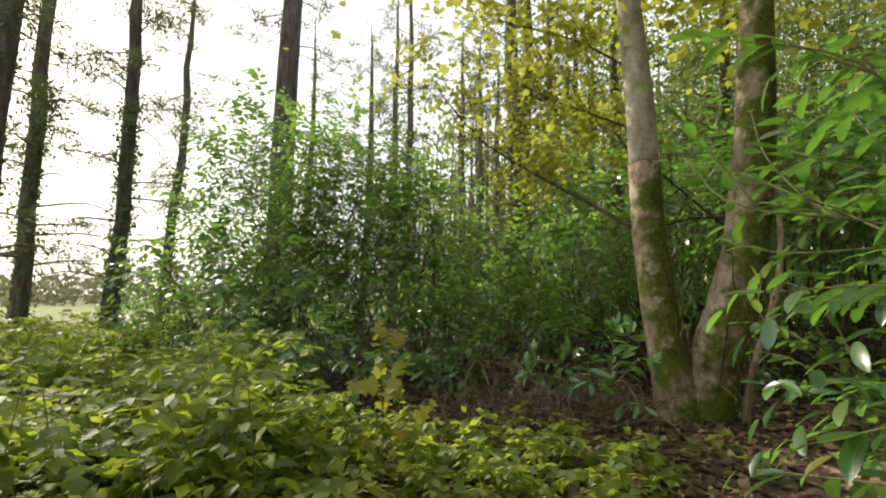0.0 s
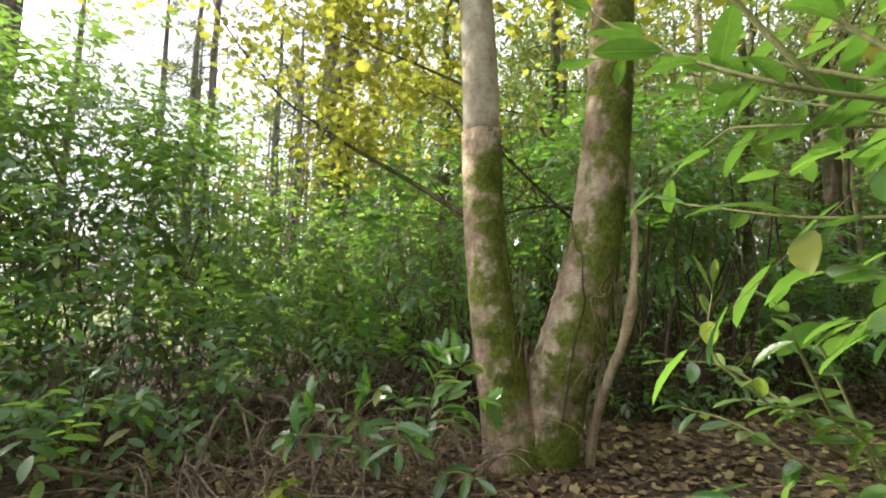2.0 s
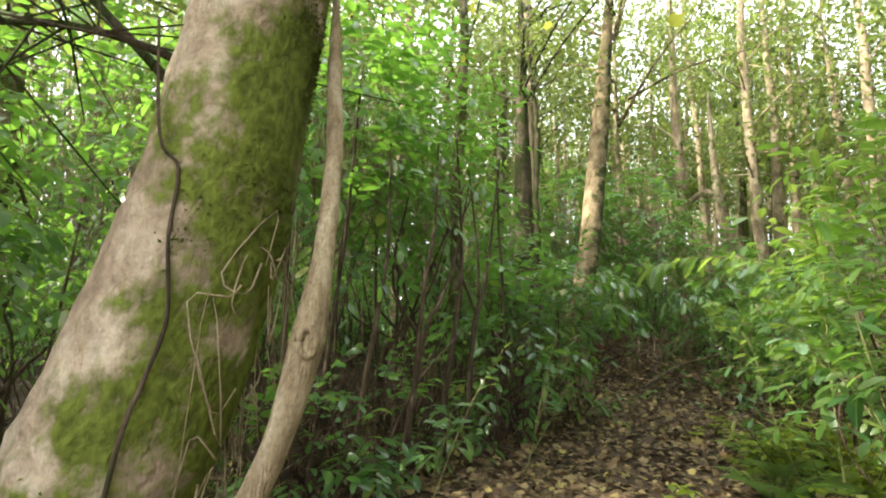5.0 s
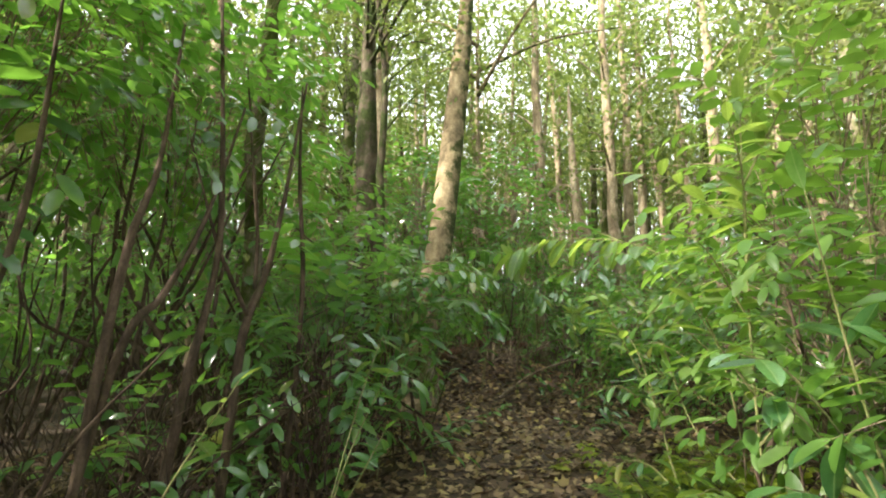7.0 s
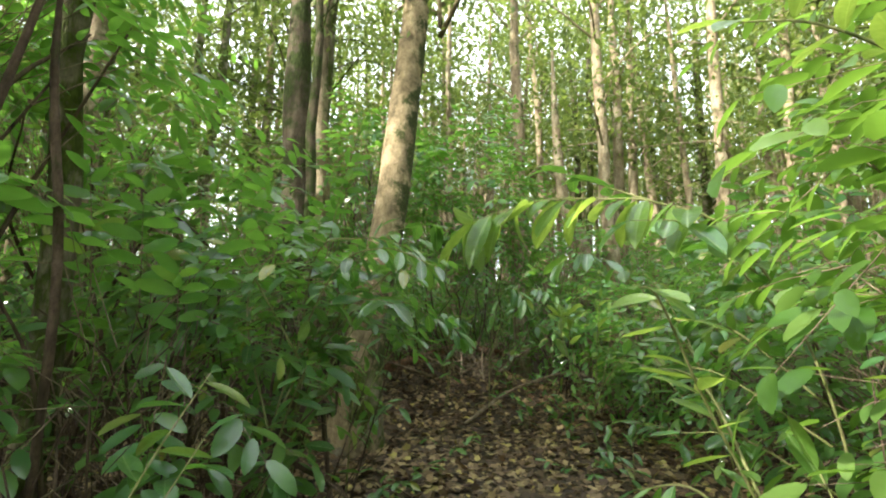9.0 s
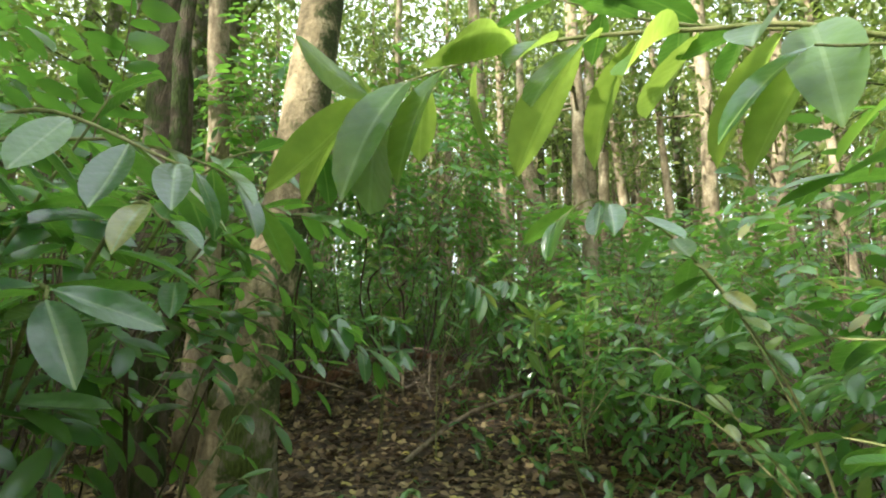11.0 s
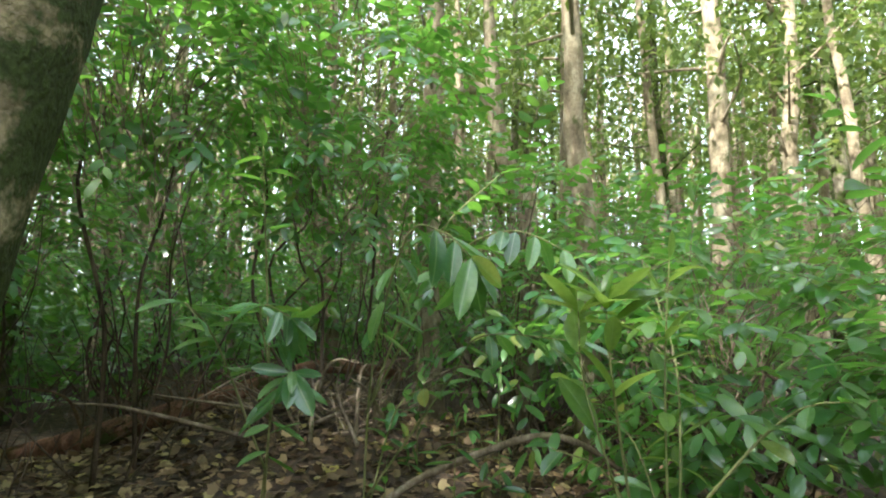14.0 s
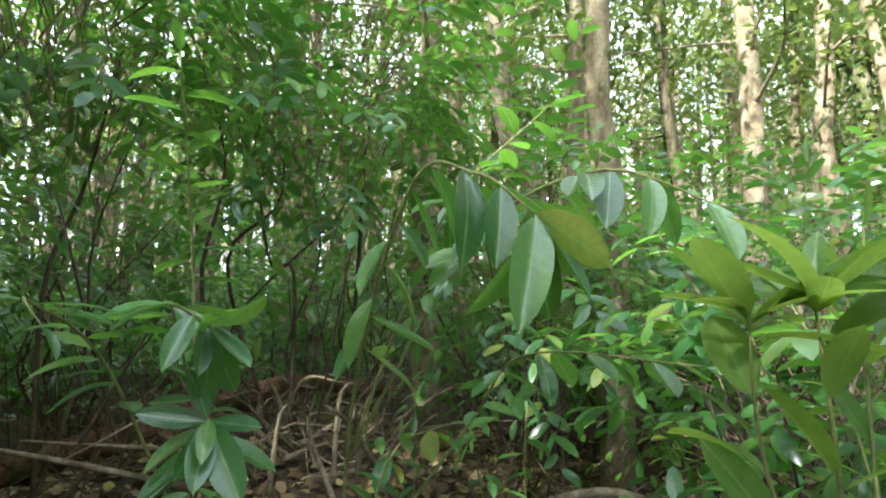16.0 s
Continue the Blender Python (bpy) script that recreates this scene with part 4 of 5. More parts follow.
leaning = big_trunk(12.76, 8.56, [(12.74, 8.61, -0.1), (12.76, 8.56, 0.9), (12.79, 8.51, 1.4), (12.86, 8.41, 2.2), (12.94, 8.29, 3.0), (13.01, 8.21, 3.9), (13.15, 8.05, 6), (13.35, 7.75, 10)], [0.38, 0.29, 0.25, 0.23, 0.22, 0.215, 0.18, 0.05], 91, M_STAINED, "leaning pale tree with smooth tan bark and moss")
# darker bark sleeve: moss at the foot, plus shade put into its colour
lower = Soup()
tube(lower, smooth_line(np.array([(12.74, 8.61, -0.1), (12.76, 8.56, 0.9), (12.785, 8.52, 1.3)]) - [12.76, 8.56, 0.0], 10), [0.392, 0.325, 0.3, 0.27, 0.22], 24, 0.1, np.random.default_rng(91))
part("dark_foot", lower.mesh("dark_foot", M_GREYBARK), leaning, "mossy foot of the trunk, darkened further for the shade there").location.z = -leaning.location.z
big_trunk(12.98, 9.82, [(12.98, 9.85, -0.1), (12.98, 9.82, 0.3), (13.0, 9.8, 1.1), (13.02, 9.78, 3.9), (12.98, 9.82, 5.0), (13, 9.9, 10)], [0.36, 0.29, 0.23, 0.21, 0.2, 0.05], 92, M_DARKBARK, "upright tree with dark mossy bark")


def snag():
    rng = np.random.default_rng(65)
    z = float(ground_z(19.0, 6.2))
    root = thing("broken_tree", (19.0, 6.2, z), "leaning broken tree with a bare bent pinkish stub", "tree")
    inv = np.array([19.0, 6.2, z])
    s = Soup()
    tube(s, smooth_line(np.array([(19.02, 6.2, 0), (19.02, 6.08, 3.1), (19.0, 6.5, 4.4), (19.0, 6.62, 5.3), (19.05, 6.7, 6.6), (19.1, 6.75, 8.5)]) - inv, 6), [0.17, 0.15, 0.14, 0.12, 0.1, 0.03], 12, 0.06, rng)
    part("trunk", s.mesh("trunk", M_PALE), root)
    s = Soup()
    tube(s, smooth_line(np.array([(19.0, 6.6, 5.1), (18.95, 6.85, 5.42), (18.95, 7.1, 5.4), (18.97, 7.35, 5.22)]) - inv, 6), [0.1, 0.1, 0.09, 0.075], 12, 0.05, rng)
    part("stub", s.mesh("stub", M_PALE), root, "bare broken pinkish branch stub")


snag()

# ---- undergrowth ----
OVATE = (np.array([(0, 0, 0), (-0.3, 0.4, 0.05), (0, 0.45, -0.02), (0.3, 0.4, 0.05), (0, 1, -0.06)]), [(0, 2, 1), (0, 3, 2), (1, 2, 4), (2, 3, 4)])


def bramble(seed, height, wide, n, material=M_BRAMBLE, leaf=0.115, label=""):
    """Arching runners with three-part leaves."""
    rng = np.random.default_rng(seed)
    root = thing("bramble_clump", (0, 0, 0), label or "yellow-green bramble clump over the woodland floor", "undergrowth", "brambles")
    s, sl = Soup(), Soup()
    per = 26
    for i in range(n // per):
        a = rng.uniform(0, 6.28)
        out = wide * rng.uniform(0.4, 1.1)
        f = np.array([rng.normal(0, wide * 0.3), rng.normal(0, wide * 0.3), -0.03])
        e = f + [math.cos(a) * out, math.sin(a) * out, rng.uniform(0.05, 0.6) * height]
        m = (f + e) / 2 + [0, 0, height * rng.uniform(0.4, 0.9)]
        ln = smooth_line([f, m, e], 5)
        tube(s, ln, [0.005, 0.003], 3)
        q = ln[rng.integers(2, len(ln), per)] + rng.normal(0, 0.05, (per, 3))
        d = unit(rng.normal(0, 1, (per, 3)) * [1, 1, 0.3])
        q = q + d * 0.05
        for turn in (-1, 0, 1):
            c, sn = math.cos(turn * 1.2), math.sin(turn * 1.2)
            ax = np.stack([d[:, 0] * c - d[:, 1] * sn, d[:, 0] * sn + d[:, 1] * c, d[:, 2] - 0.25], axis=1)
            leaves(sl, OVATE, q, ax, np.array([0, 0, 1.0]) + rng.normal(0, 0.35, (per, 3)), leaf * rng.uniform(0.6, 1.15, per))
    part("runner_growth", s.mesh("runner_growth", M_STEMGREEN), root, kind="stuff")
    part("foliage", sl.mesh("foliage", material, False), root, kind="stuff")
    return root


rng = np.random.default_rng(8)
clumps = [bramble(600 + i, (0.55, 0.75, 0.95, 0.5)[i], 0.75, 340) for i in range(4)]
first = [(-1.2, 3.2), (-2.6, 4.4), (-4.0, 6.0), (-1.4, 4.9)]
for ob, (x, y) in zip(clumps, first):
    ob.location = (x, y, float(ground_z(x, y)))
for i in range(100):
    y = rng.uniform(1.6, 13.5)
    x = rng.uniform(-10.5, -0.3) if y > 5 else rng.uniform(-5.5, -0.55)
    if y > 8.5 and x > -4.5 or x > -0.3 - max(0, y - 4) * 0.5:
        continue
    copy_thing(clumps[rng.integers(0, 4)], pose(x, y, float(ground_z(x, y)), 0, 0, rng.uniform(0, 360)) @ Matrix.Scale(1, 4))
for x, y, k in [(0.25, 3.9, 3), (-0.1, 4.9, 3), (1.2, 4.4, 3), (9.6, 4.7, 3), (10.5, 4.5, 3), (7.2, 4.3, 3)]:
    copy_thing(clumps[k], pose(x, y, float(ground_z(x, y)) - 0.12, 0, 0, rng.uniform(0, 360)))


def brushwood(x, y, wide, deep, n, high, seed, label, mat=M_TWIG):
    """A tangle of dead brown shoots and fallen sticks."""
    rng = np.random.default_rng(seed)
    z = float(ground_z(x, y))
    root = thing("brushwood", (x, y, z), label, "dead wood", "brushwood")
    s = Soup()
    for i in range(n):
        f = np.array([rng.uniform(-wide, wide), rng.uniform(-deep, deep), -0.03])
        e = f + [rng.normal(0, 0.5), rng.normal(0, 0.5), rng.uniform(0.1, high)]
        m = (f + e) / 2 + rng.normal(0, 0.12, 3) + [0, 0, 0.15]
        r = rng.uniform(0.003, 0.013)
        if i < 26:
            one = Soup()
            tube(one, smooth_line([f, m, e], 4), [r + 0.011, r + 0.003, 0.004], 6, 0.1, rng)
            part("stick", one.mesh("stick", mat), root)
            continue
        tube(s, smooth_line([f, m, e], 3), [r, 0.002], 4)
    part("tangle", s.mesh("tangle", mat), root, kind="stuff")


brushwood(0.6, 8.5, 2.2, 1.1, 340, 1.2, 1, "tangle of dead brown shoots under the thicket")
brushwood(1.2, 6.4, 1.3, 0.8, 260, 0.4, 7, "low dead twigs on the leaf litter")
brushwood(3.6, 9.0, 1.6, 1.0, 200, 1.2, 2, "tangle of dead brown shoots under the thicket", M_STEM)
brushwood(-1.9, 8.3, 1.4, 0.9, 300, 0.9, 3, "tangle of dead brown shoots under the thicket")
brushwood(16.1, 8.1, 0.9, 0.7, 90, 0.55, 4, "dry brown sticks round the shrub's foot")
brushwood(7.4, 8.6, 1.8, 0.8, 260, 1.5, 5, "thin dark bare shoots in deep shade", M_STEM)
brushwood(17.2, 9.9, 1.2, 0.9, 110, 0.6, 6, "dry sticks beside the fallen log", M_BRUSH)


def scatter_litter(name, x0, x1, y0, y1, n, seed, keep=None):
    rng = np.random.default_rng(seed)
    x, y = rng.uniform(x0, x1, n), rng.uniform(y0, y1, n)
    if keep is not None:
        k = keep(x, y)
        x, y = x[k], y[k]
    n = len(x)
    s = Soup()
    pos = np.stack([x, y, ground_z(x, y) + rng.uniform(0.004, 0.03, n)], axis=1)
    leaves(s, BROAD, pos, rng.normal(0, 1, (n, 3)) * [1, 1, 0.25], np.array([0, 0, 1.0]) + rng.normal(0, 0.35, (n, 3)), rng.uniform(0.05, 0.125, n))
    ob = new(name, s.mesh(name, M_LITTER, False))
    tagged(ob, "fallen brown and tan dead leaves on the forest floor", "leaf litter", kind="stuff")
    s = Soup()
    k = n // 12
    a = pos[:k] + [0, 0, 0.01]
    straws(s, a, a + np.stack([rng.normal(0, 0.15, k), rng.normal(0, 0.15, k), rng.normal(0.0, 0.02, k)], axis=1), rng.uniform(0.002, 0.006, k))
    tagged(new("fallen_twigs", s.mesh("fallen_twigs", M_TWIG)), "small fallen twigs among the dead leaves", "twig_mass", kind="stuff")


scatter_litter("leaf_litter", -1, 8, 3.5, 10, 13000, 21)
scatter_litter("leaf_litter", 7, 20, 3.5, 12, 30000, 22)


def fern(x, y, n, long, seed, label="green fern with feathery arching fronds"):
    rng = np.random.default_rng(seed)
    z = float(ground_z(x, y))
    root = thing("fern", (x, y, z), label, "fern", "ferns")
    for i in range(n):
        a = i * 6.283 / n + rng.normal(0, 0.3)
        d = np.array([math.cos(a), math.sin(a), 0])
        k = 26
        t = np.linspace(0, 1, k)[:, None]
        L = long * rng.uniform(0.7, 1.1)
        ln = d * t * L * 0.85 + np.array([0, 0, 1.0]) * (t * 1.2 - t ** 2 * 0.75) * L * 0.8
        s = Soup()
        tube(s, ln, [0.004, 0.001], 4)
        side = np.array([-d[1], d[0], 0])
        for sg in (-1, 1):
            w = (np.sin(np.linspace(0.35, 3.05, k)) ** 0.8) * L * 0.2
            for q in range(2):
                p = ln[3:] + (ln[3:] - ln[2:-1]) * q * 0.5
                leaves(s, NEEDLES, p, side * sg + d * 0.35 + rng.normal(0, 0.08, (k - 3, 3)) + [0, 0, -0.1], np.tile([0, 0, 1.0], (k - 3, 1)) + rng.normal(0, 0.1, (k - 3, 3)), w[3:])
        part("frond", s.mesh("frond", M_FERN, False), root)


for i, (x, y, n, L) in enumerate([(8.5, 5.0, 9, 0.8), (9.4, 5.05, 9, 0.75), (10.3, 4.9, 8, 0.7), (7.6, 4.75, 7, 0.6), (0.35, 7.2, 6, 0.6), (-1.9, 3.1, 8, 0.9), (-3.0, 4.0, 8, 0.9)]):
    fern(x, y, n, L, 700 + i)


# ---- saplings close to the path, leaf by leaf ----
def near_leaf_mesh(name, material, droop, wide, curl):
    """One laurel leaf a metre long along +y, with a folded midrib, side veins and a short stalk."""
    rows, cols = 9, 5
    v, f = [], []
    for i in range(rows):
        t = i / (rows - 1)
        half = wide * (math.sin(math.pi * min(1, t * 0.935 + 0.025)) ** 0.62) * (1.0 if t < 0.8 else 1.0 - 0.2 * (t - 0.8) / 0.2)
        if i == rows - 1:
            half = 0.004
        for j in range(cols):
            u = j / (cols - 1) * 2 - 1
            z = -droop * t * t + curl * abs(u) * half * 1.6 + 0.008 * math.sin(i * 3.14) * abs(u) + (0.012 if (i % 2 and 0.3 < abs(u) < 0.8) else 0)
            v.append((u * half, 0.06 + 0.94 * t, z))
    for i in range(rows - 1):
        for j in range(cols - 1):
            k = i * cols + j
            f.append((k, k + 1, k + cols + 1, k + cols))
    b = len(v)
    v += [(-0.012, 0, 0), (0.012, 0, 0), (0.012, 0.09, 0.004), (-0.012, 0.09, 0.004)]
    f.append((b, b + 1, b + 2, b + 3))
    me = bpy.data.meshes.new(name)
    me.from_pydata(v, [], f)
    for p in me.polygons:
        p.use_smooth = True
    me.materials.append(material)
    return me


NEAR = {m.name: [near_leaf_mesh("leaf", m, dr, w, cu) for dr, w, cu in ((0.14, 0.175, 0.28), (0.3, 0.165, 0.22), (0.04, 0.19, 0.16), (-0.08, 0.17, 0.3), (0.2, 0.185, 0.1))] for m in (M_LAUREL_NEAR, M_LAUREL_PALE)}


def broad_mesh(name, material):
    """A lobed sycamore leaf, one long, with a stalk."""
    pts = [(0.06, 0.12), (0.3, 0.02), (0.52, 0.18), (0.4, 0.32), (0.56, 0.58), (0.34, 0.6), (0.22, 0.72), (0, 1.0)]
    v = [(0, 0.3, -0.03)] + [(x, y, 0.05 * abs(x) - 0.1 * y * y) for x, y in pts] + [(-x, y, 0.05 * abs(x) - 0.1 * y * y) for x, y in pts[-2::-1]]
    n = len(v) - 1
    f = [(0, i, i + 1) for i in range(1, n)] + [(0, n, 1)]
    k = len(v)
    v += [(-0.01, -0.35, 0.02), (0.01, -0.35, 0.02), (0.01, 0.14, 0), (-0.01, 0.14, 0)]
    f.append((k, k + 1, k + 2, k + 3))
    me = bpy.data.meshes.new(name)
    me.from_pydata(v, [], f)
    me.materials.append(material)
    return me


NEAR["maple"] = [broad_mesh("leaf", M_MAPLE_OWN)]


def leaf_pose(p, axis, up, size):
    a = Vector(axis).normalized()
    x = a.cross(Vector(up)).normalized()
    n = x.cross(a)
    m = Matrix((x, a, n)).transposed().to_4x4()
    return Matrix.Translation(p) @ m @ Matrix.Scale(size, 4)


def sapling(x, y, branches, seed, leaf=0.16, mat="laurel_leaf_near", label="", gap=0.075, from_=0.45, droop=0.35, stem=M_STEMGREEN, r0=0.0075, name="laurel_sapling", category="sapling"):
    """A young shrub rooted at x, y: each branch runs through its points and bears single leaves alternately over its outer part."""
    rng = np.random.default_rng(seed)
    z = float(ground_z(x, y))
    root = thing(name, (x, y, z), label or "young cherry laurel with large glossy green leaves beside the path", category, "saplings")
    inv = np.array([x, y, z])
    for br in branches:
        opts = br[-1] if isinstance(br[-1], dict) else {}
        pts = [p for p in br if not isinstance(p, dict)]
        ln = smooth_line(np.array(pts) - inv, 8)
        s = Soup()
        tube(s, ln, [opts.get("r", r0), opts.get("r", r0) * 0.7, 0.0025], 7, 0.06, rng)
        b = part("branch", s.mesh("branch", stem), root)
        seg = np.linalg.norm(np.diff(ln, axis=0), axis=1)
        cum = np.concatenate([[0], np.cumsum(seg)])
        total = cum[-1]
        g = 1.25 * opts.get("gap", gap)
        start = total * opts.get("from_", from_)
        k = max(3, int((total - start) / g))
        rosette = opts.get("rosette", 0)
        spread = opts.get("splay", 0.9)
        for i in range(k + 1 + rosette):
            whorl = i > k
            if whorl:
                at = total - rng.uniform(0, 0.04)
            else:
                at = min(total, max(0.0, start + (total - start) * (i / k) + rng.normal(0, 0.35) * g * (i < k)))
            p = np.array([np.interp(at, cum, ln[:, c]) for c in range(3)])
            q = np.array([np.interp(max(0, at - 0.05), cum, ln[:, c]) for c in range(3)])
            d = unit(p - q)
            side = unit(np.cross(d, [0, 0, 1.0]) + rng.normal(0, 0.15, 3)) * (1 if (i % 2) ^ (rng.random() < 0.16) else -1)
            end = min(1.0, i / k)
            ax = d * (0.45 + 0.7 * (i == k)) + side * (0.9 if i < k else 0.1) + rng.normal(0, 0.15, 3) + np.array([0, 0, -opts.get("droop", droop) * rng.uniform(0.6, 1.1)])
            up = np.array([0, 0, 1.0]) + rng.normal(0, 0.26, 3) + d * 0.2
            sz = 1.5 * opts.get("leaf", leaf) * (1 - 0.42 * rng.random() ** 1.6) * (0.8 if i == k else 1.06)
            if whorl:
                e1 = unit(np.cross(d, [0.3, 0.2, 1.0]))
                e2 = np.cross(d, e1)
                turn = 6.283 * ((i - k) * 0.382 + rng.normal(0, 0.05))
                out = e1 * math.cos(turn) + e2 * math.sin(turn)
                ax = d * rng.uniform(0.1, 0.95) + out * spread * rng.uniform(0.7, 1.2) + np.array([0, 0, -opts.get("droop", droop) * 0.6])
                up = d - out * 0.2 + rng.normal(0, 0.35, 3)
            me = NEAR[opts.get("mat", mat)]
            lf = new("leaf", me[rng.integers(0, len(me))])
            lf.parent = root
            lf.matrix_basis = leaf_pose(p, ax, up, sz)
    return root


# right of the first steps
sapling(3.0, 2.0, [[(3.0, 2.0, 0), (2.9, 2.05, 1.0), (2.4, 2.35, 1.75), (1.69, 2.81, 2.0), (1.63, 3.2, 2.3), (1.62, 3.5, 2.6), {"r": 0.01, "from_": 0.55}],
                   [(2.4, 2.35, 1.75), (1.95, 2.2, 2.5), (1.3, 2.4, 2.78), {"from_": 0.3}], [(2.0, 2.6, 1.9), (1.9, 2.9, 2.3), (2.0, 3.2, 2.7), {"from_": 0.2}], [(2.12, 2.6, 1.9), (2.1, 3.2, 2.1), (2.08, 3.34, 2.1), (2.0, 3.53, 1.95), {"from_": 0.2}],
                   [(2.7, 2.15, 1.4), (2.3, 2.0, 2.2), (1.8, 1.9, 2.7), {"from_": 0.3}], [(2.6, 2.2, 1.5), (2.5, 2.7, 2.2), (2.6, 3.2, 2.8), {"from_": 0.25}],
                   [(1.75, 2.78, 1.99), (1.5, 3.0, 2.5), (1.35, 3.2, 2.85), {"from_": 0.2}], [(2.05, 2.55, 1.9), (1.9, 3.2, 2.3), (1.8, 3.7, 2.5), {"from_": 0.3}], [(1.95, 2.2, 2.5), (1.7, 2.6, 2.9), (1.5, 3.0, 3.1), {"from_": 0.2}],
                   [(2.2, 2.45, 1.8), (2.2, 3.0, 2.1), (2.15, 3.5, 2.35), {"from_": 0.3}], [(2.3, 2.4, 1.75), (2.0, 2.9, 1.75), (1.9, 3.3, 1.85), {"from_": 0.3}], [(2.5, 2.25, 1.6), (2.1, 2.4, 1.5), (1.75, 2.6, 1.45), {"from_": 0.3}]], 1, 0.125)
shrub((2.75, 2.2), 3.2, 0.6, 0.6, 130, 0.21, 350, low=0.05, stems=5, dead=10, shape=LAUREL, label="cherry laurel crowding the start of the path")
sapling(2.3, 1.4, [[(2.3, 1.4, 0), (1.9, 1.45, 1.2), (1.55, 1.4, 1.7), (1.12, 1.6, 1.95), {"from_": 0.6}], [(1.9, 1.45, 1.2), (1.6, 1.7, 1.5), (1.25, 1.95, 1.5)], [(1.95, 1.42, 1.0), (1.6, 1.6, 1.1), (1.35, 1.9, 0.95), {"from_": 0.2}],
                   [(2.1, 1.42, 0.6), (1.7, 1.8, 0.8), (1.45, 2.2, 0.75), {"from_": 0.2}]], 2, 0.15)
sapling(3.0, 3.0, [[(3.0, 3.0, 0), (2.8, 3.2, 0.8), (2.3, 3.35, 1.2), (2.17, 3.47, 1.38), (2.18, 3.46, 1.62), {"from_": 0.6, "droop": -0.5, "mat": "laurel_leaf_pale"}], [(2.8, 3.2, 0.8), (2.45, 3.2, 1.15), (2.13, 3.3, 1.24), {"from_": 0.25}], [(2.5, 3.3, 1.1), (2.35, 3.55, 1.3), (2.15, 3.67, 1.32), {"from_": 0.15}],
                   [(2.6, 3.28, 1.0), (2.4, 3.3, 1.35), (2.3, 3.27, 1.45), {"from_": 0.2}], [(2.7, 3.25, 0.9), (2.55, 3.35, 1.4), (2.43, 3.43, 1.56), {"from_": 0.2}], [(2.9, 3.15, 0.6), (2.3, 2.95, 0.95), (1.75, 2.75, 1.05), {"from_": 0.3}], [(2.8, 3.2, 0.75), (2.5, 3.6, 1.05), (2.4, 3.85, 1.1), {"from_": 0.2}],
                   [(2.9, 3.15, 0.5), (2.4, 3.2, 0.85), (2.05, 3.3, 0.95), {"from_": 0.3}], [(2.95, 3.1, 0.5), (2.5, 2.7, 0.7), (2.0, 2.4, 0.75), {"from_": 0.3}], [(2.95, 3.1, 0.6), (2.4, 2.8, 1.0), (1.9, 2.45, 1.1), {"from_": 0.3}]], 3, 0.105, gap=0.05)
# small laurel in front of the sycamore
sapling(1.75, 5.75, [[(1.75, 5.75, 0), (1.82, 5.6, 0.6), (1.85, 5.42, 1.2), {"droop": 0.0, "from_": 0.5, "rosette": 9}], [(1.78, 5.65, 0.5), (1.92, 5.45, 0.9), (1.97, 5.35, 1.12), {"droop": 0.6, "from_": 0.3, "rosette": 7}], [(1.78, 5.7, 0.3), (1.4, 5.6, 0.7), (1.0, 5.52, 0.85), {"droop": 0.2, "from_": 0.3, "rosette": 8}],
                     [(1.76, 5.72, 0.2), (1.3, 5.5, 0.6), (0.9, 5.35, 0.72), {"droop": 0.3, "from_": 0.35, "rosette": 8}], [(1.78, 5.7, 0.4), (1.55, 5.4, 0.75), (1.5, 5.18, 0.64), {"from_": 0.3}], [(1.76, 5.72, 0.2), (1.95, 5.4, 0.4), (2.05, 5.2, 0.4)], [(1.8, 5.62, 0.6), (1.55, 5.5, 0.9), (1.35, 5.5, 0.95), {"droop": 0.2, "from_": 0.3, "rosette": 7}], [(1.8, 5.62, 0.4), (2.1, 5.6, 0.8), (2.3, 5.6, 0.85), {"droop": 0.6, "from_": 0.3, "rosette": 7}]], 4, 0.15, gap=0.04)
sapling(-0.6, 7.1, [[(-0.6, 7.1, 0), (-0.65, 7.0, 0.6), (-0.68, 6.9, 1.15), {"from_": 0.4}], [(-0.6, 7.05, 0.3), (-0.3, 6.9, 0.7), (-0.1, 6.8, 0.85), {"from_": 0.3}], [(-0.6, 7.05, 0.3), (-0.95, 6.9, 0.7), (-1.2, 6.8, 0.9), {"from_": 0.3}], [(-0.62, 7.05, 0.5), (-0.5, 6.8, 0.95), (-0.4, 6.65, 1.0), {"from_": 0.3}]], 17, 0.13, gap=0.05, droop=0.6, label="small laurel with shiny hanging leaves among dead brush")
# yellowing sycamore seedling
sapling(-0.45, 4.15, [[(-0.45, 4.15, 0), (-0.48, 4.15, 0.7), (-0.5, 4.1, 1.3)], [(-0.46, 4.15, 0.5), (-0.35, 4.0, 0.8), (-0.3, 3.95, 1.0)], [(-0.46, 4.15, 0.3), (-0.25, 4.1, 0.5), (-0.1, 4.1, 0.65)], [(-0.46, 4.15, 0.6), (-0.6, 4.0, 0.85), (-0.68, 3.9, 0.8)], [(-0.46, 4.15, 0.2), (-0.6, 3.95, 0.4), (-0.75, 3.85, 0.5)], [(-0.47, 4.15, 0.9), (-0.4, 4.2, 1.15), (-0.36, 4.2, 1.2)], [(-0.46, 4.15, 0.1), (-0.3, 3.9, 0.25), (-0.2, 3.8, 0.25)]], 5, 0.09, "maple",
        "sycamore seedling with bright yellow leaves", gap=0.035, droop=1.2, r0=0.006, name="sycamore_seedling")
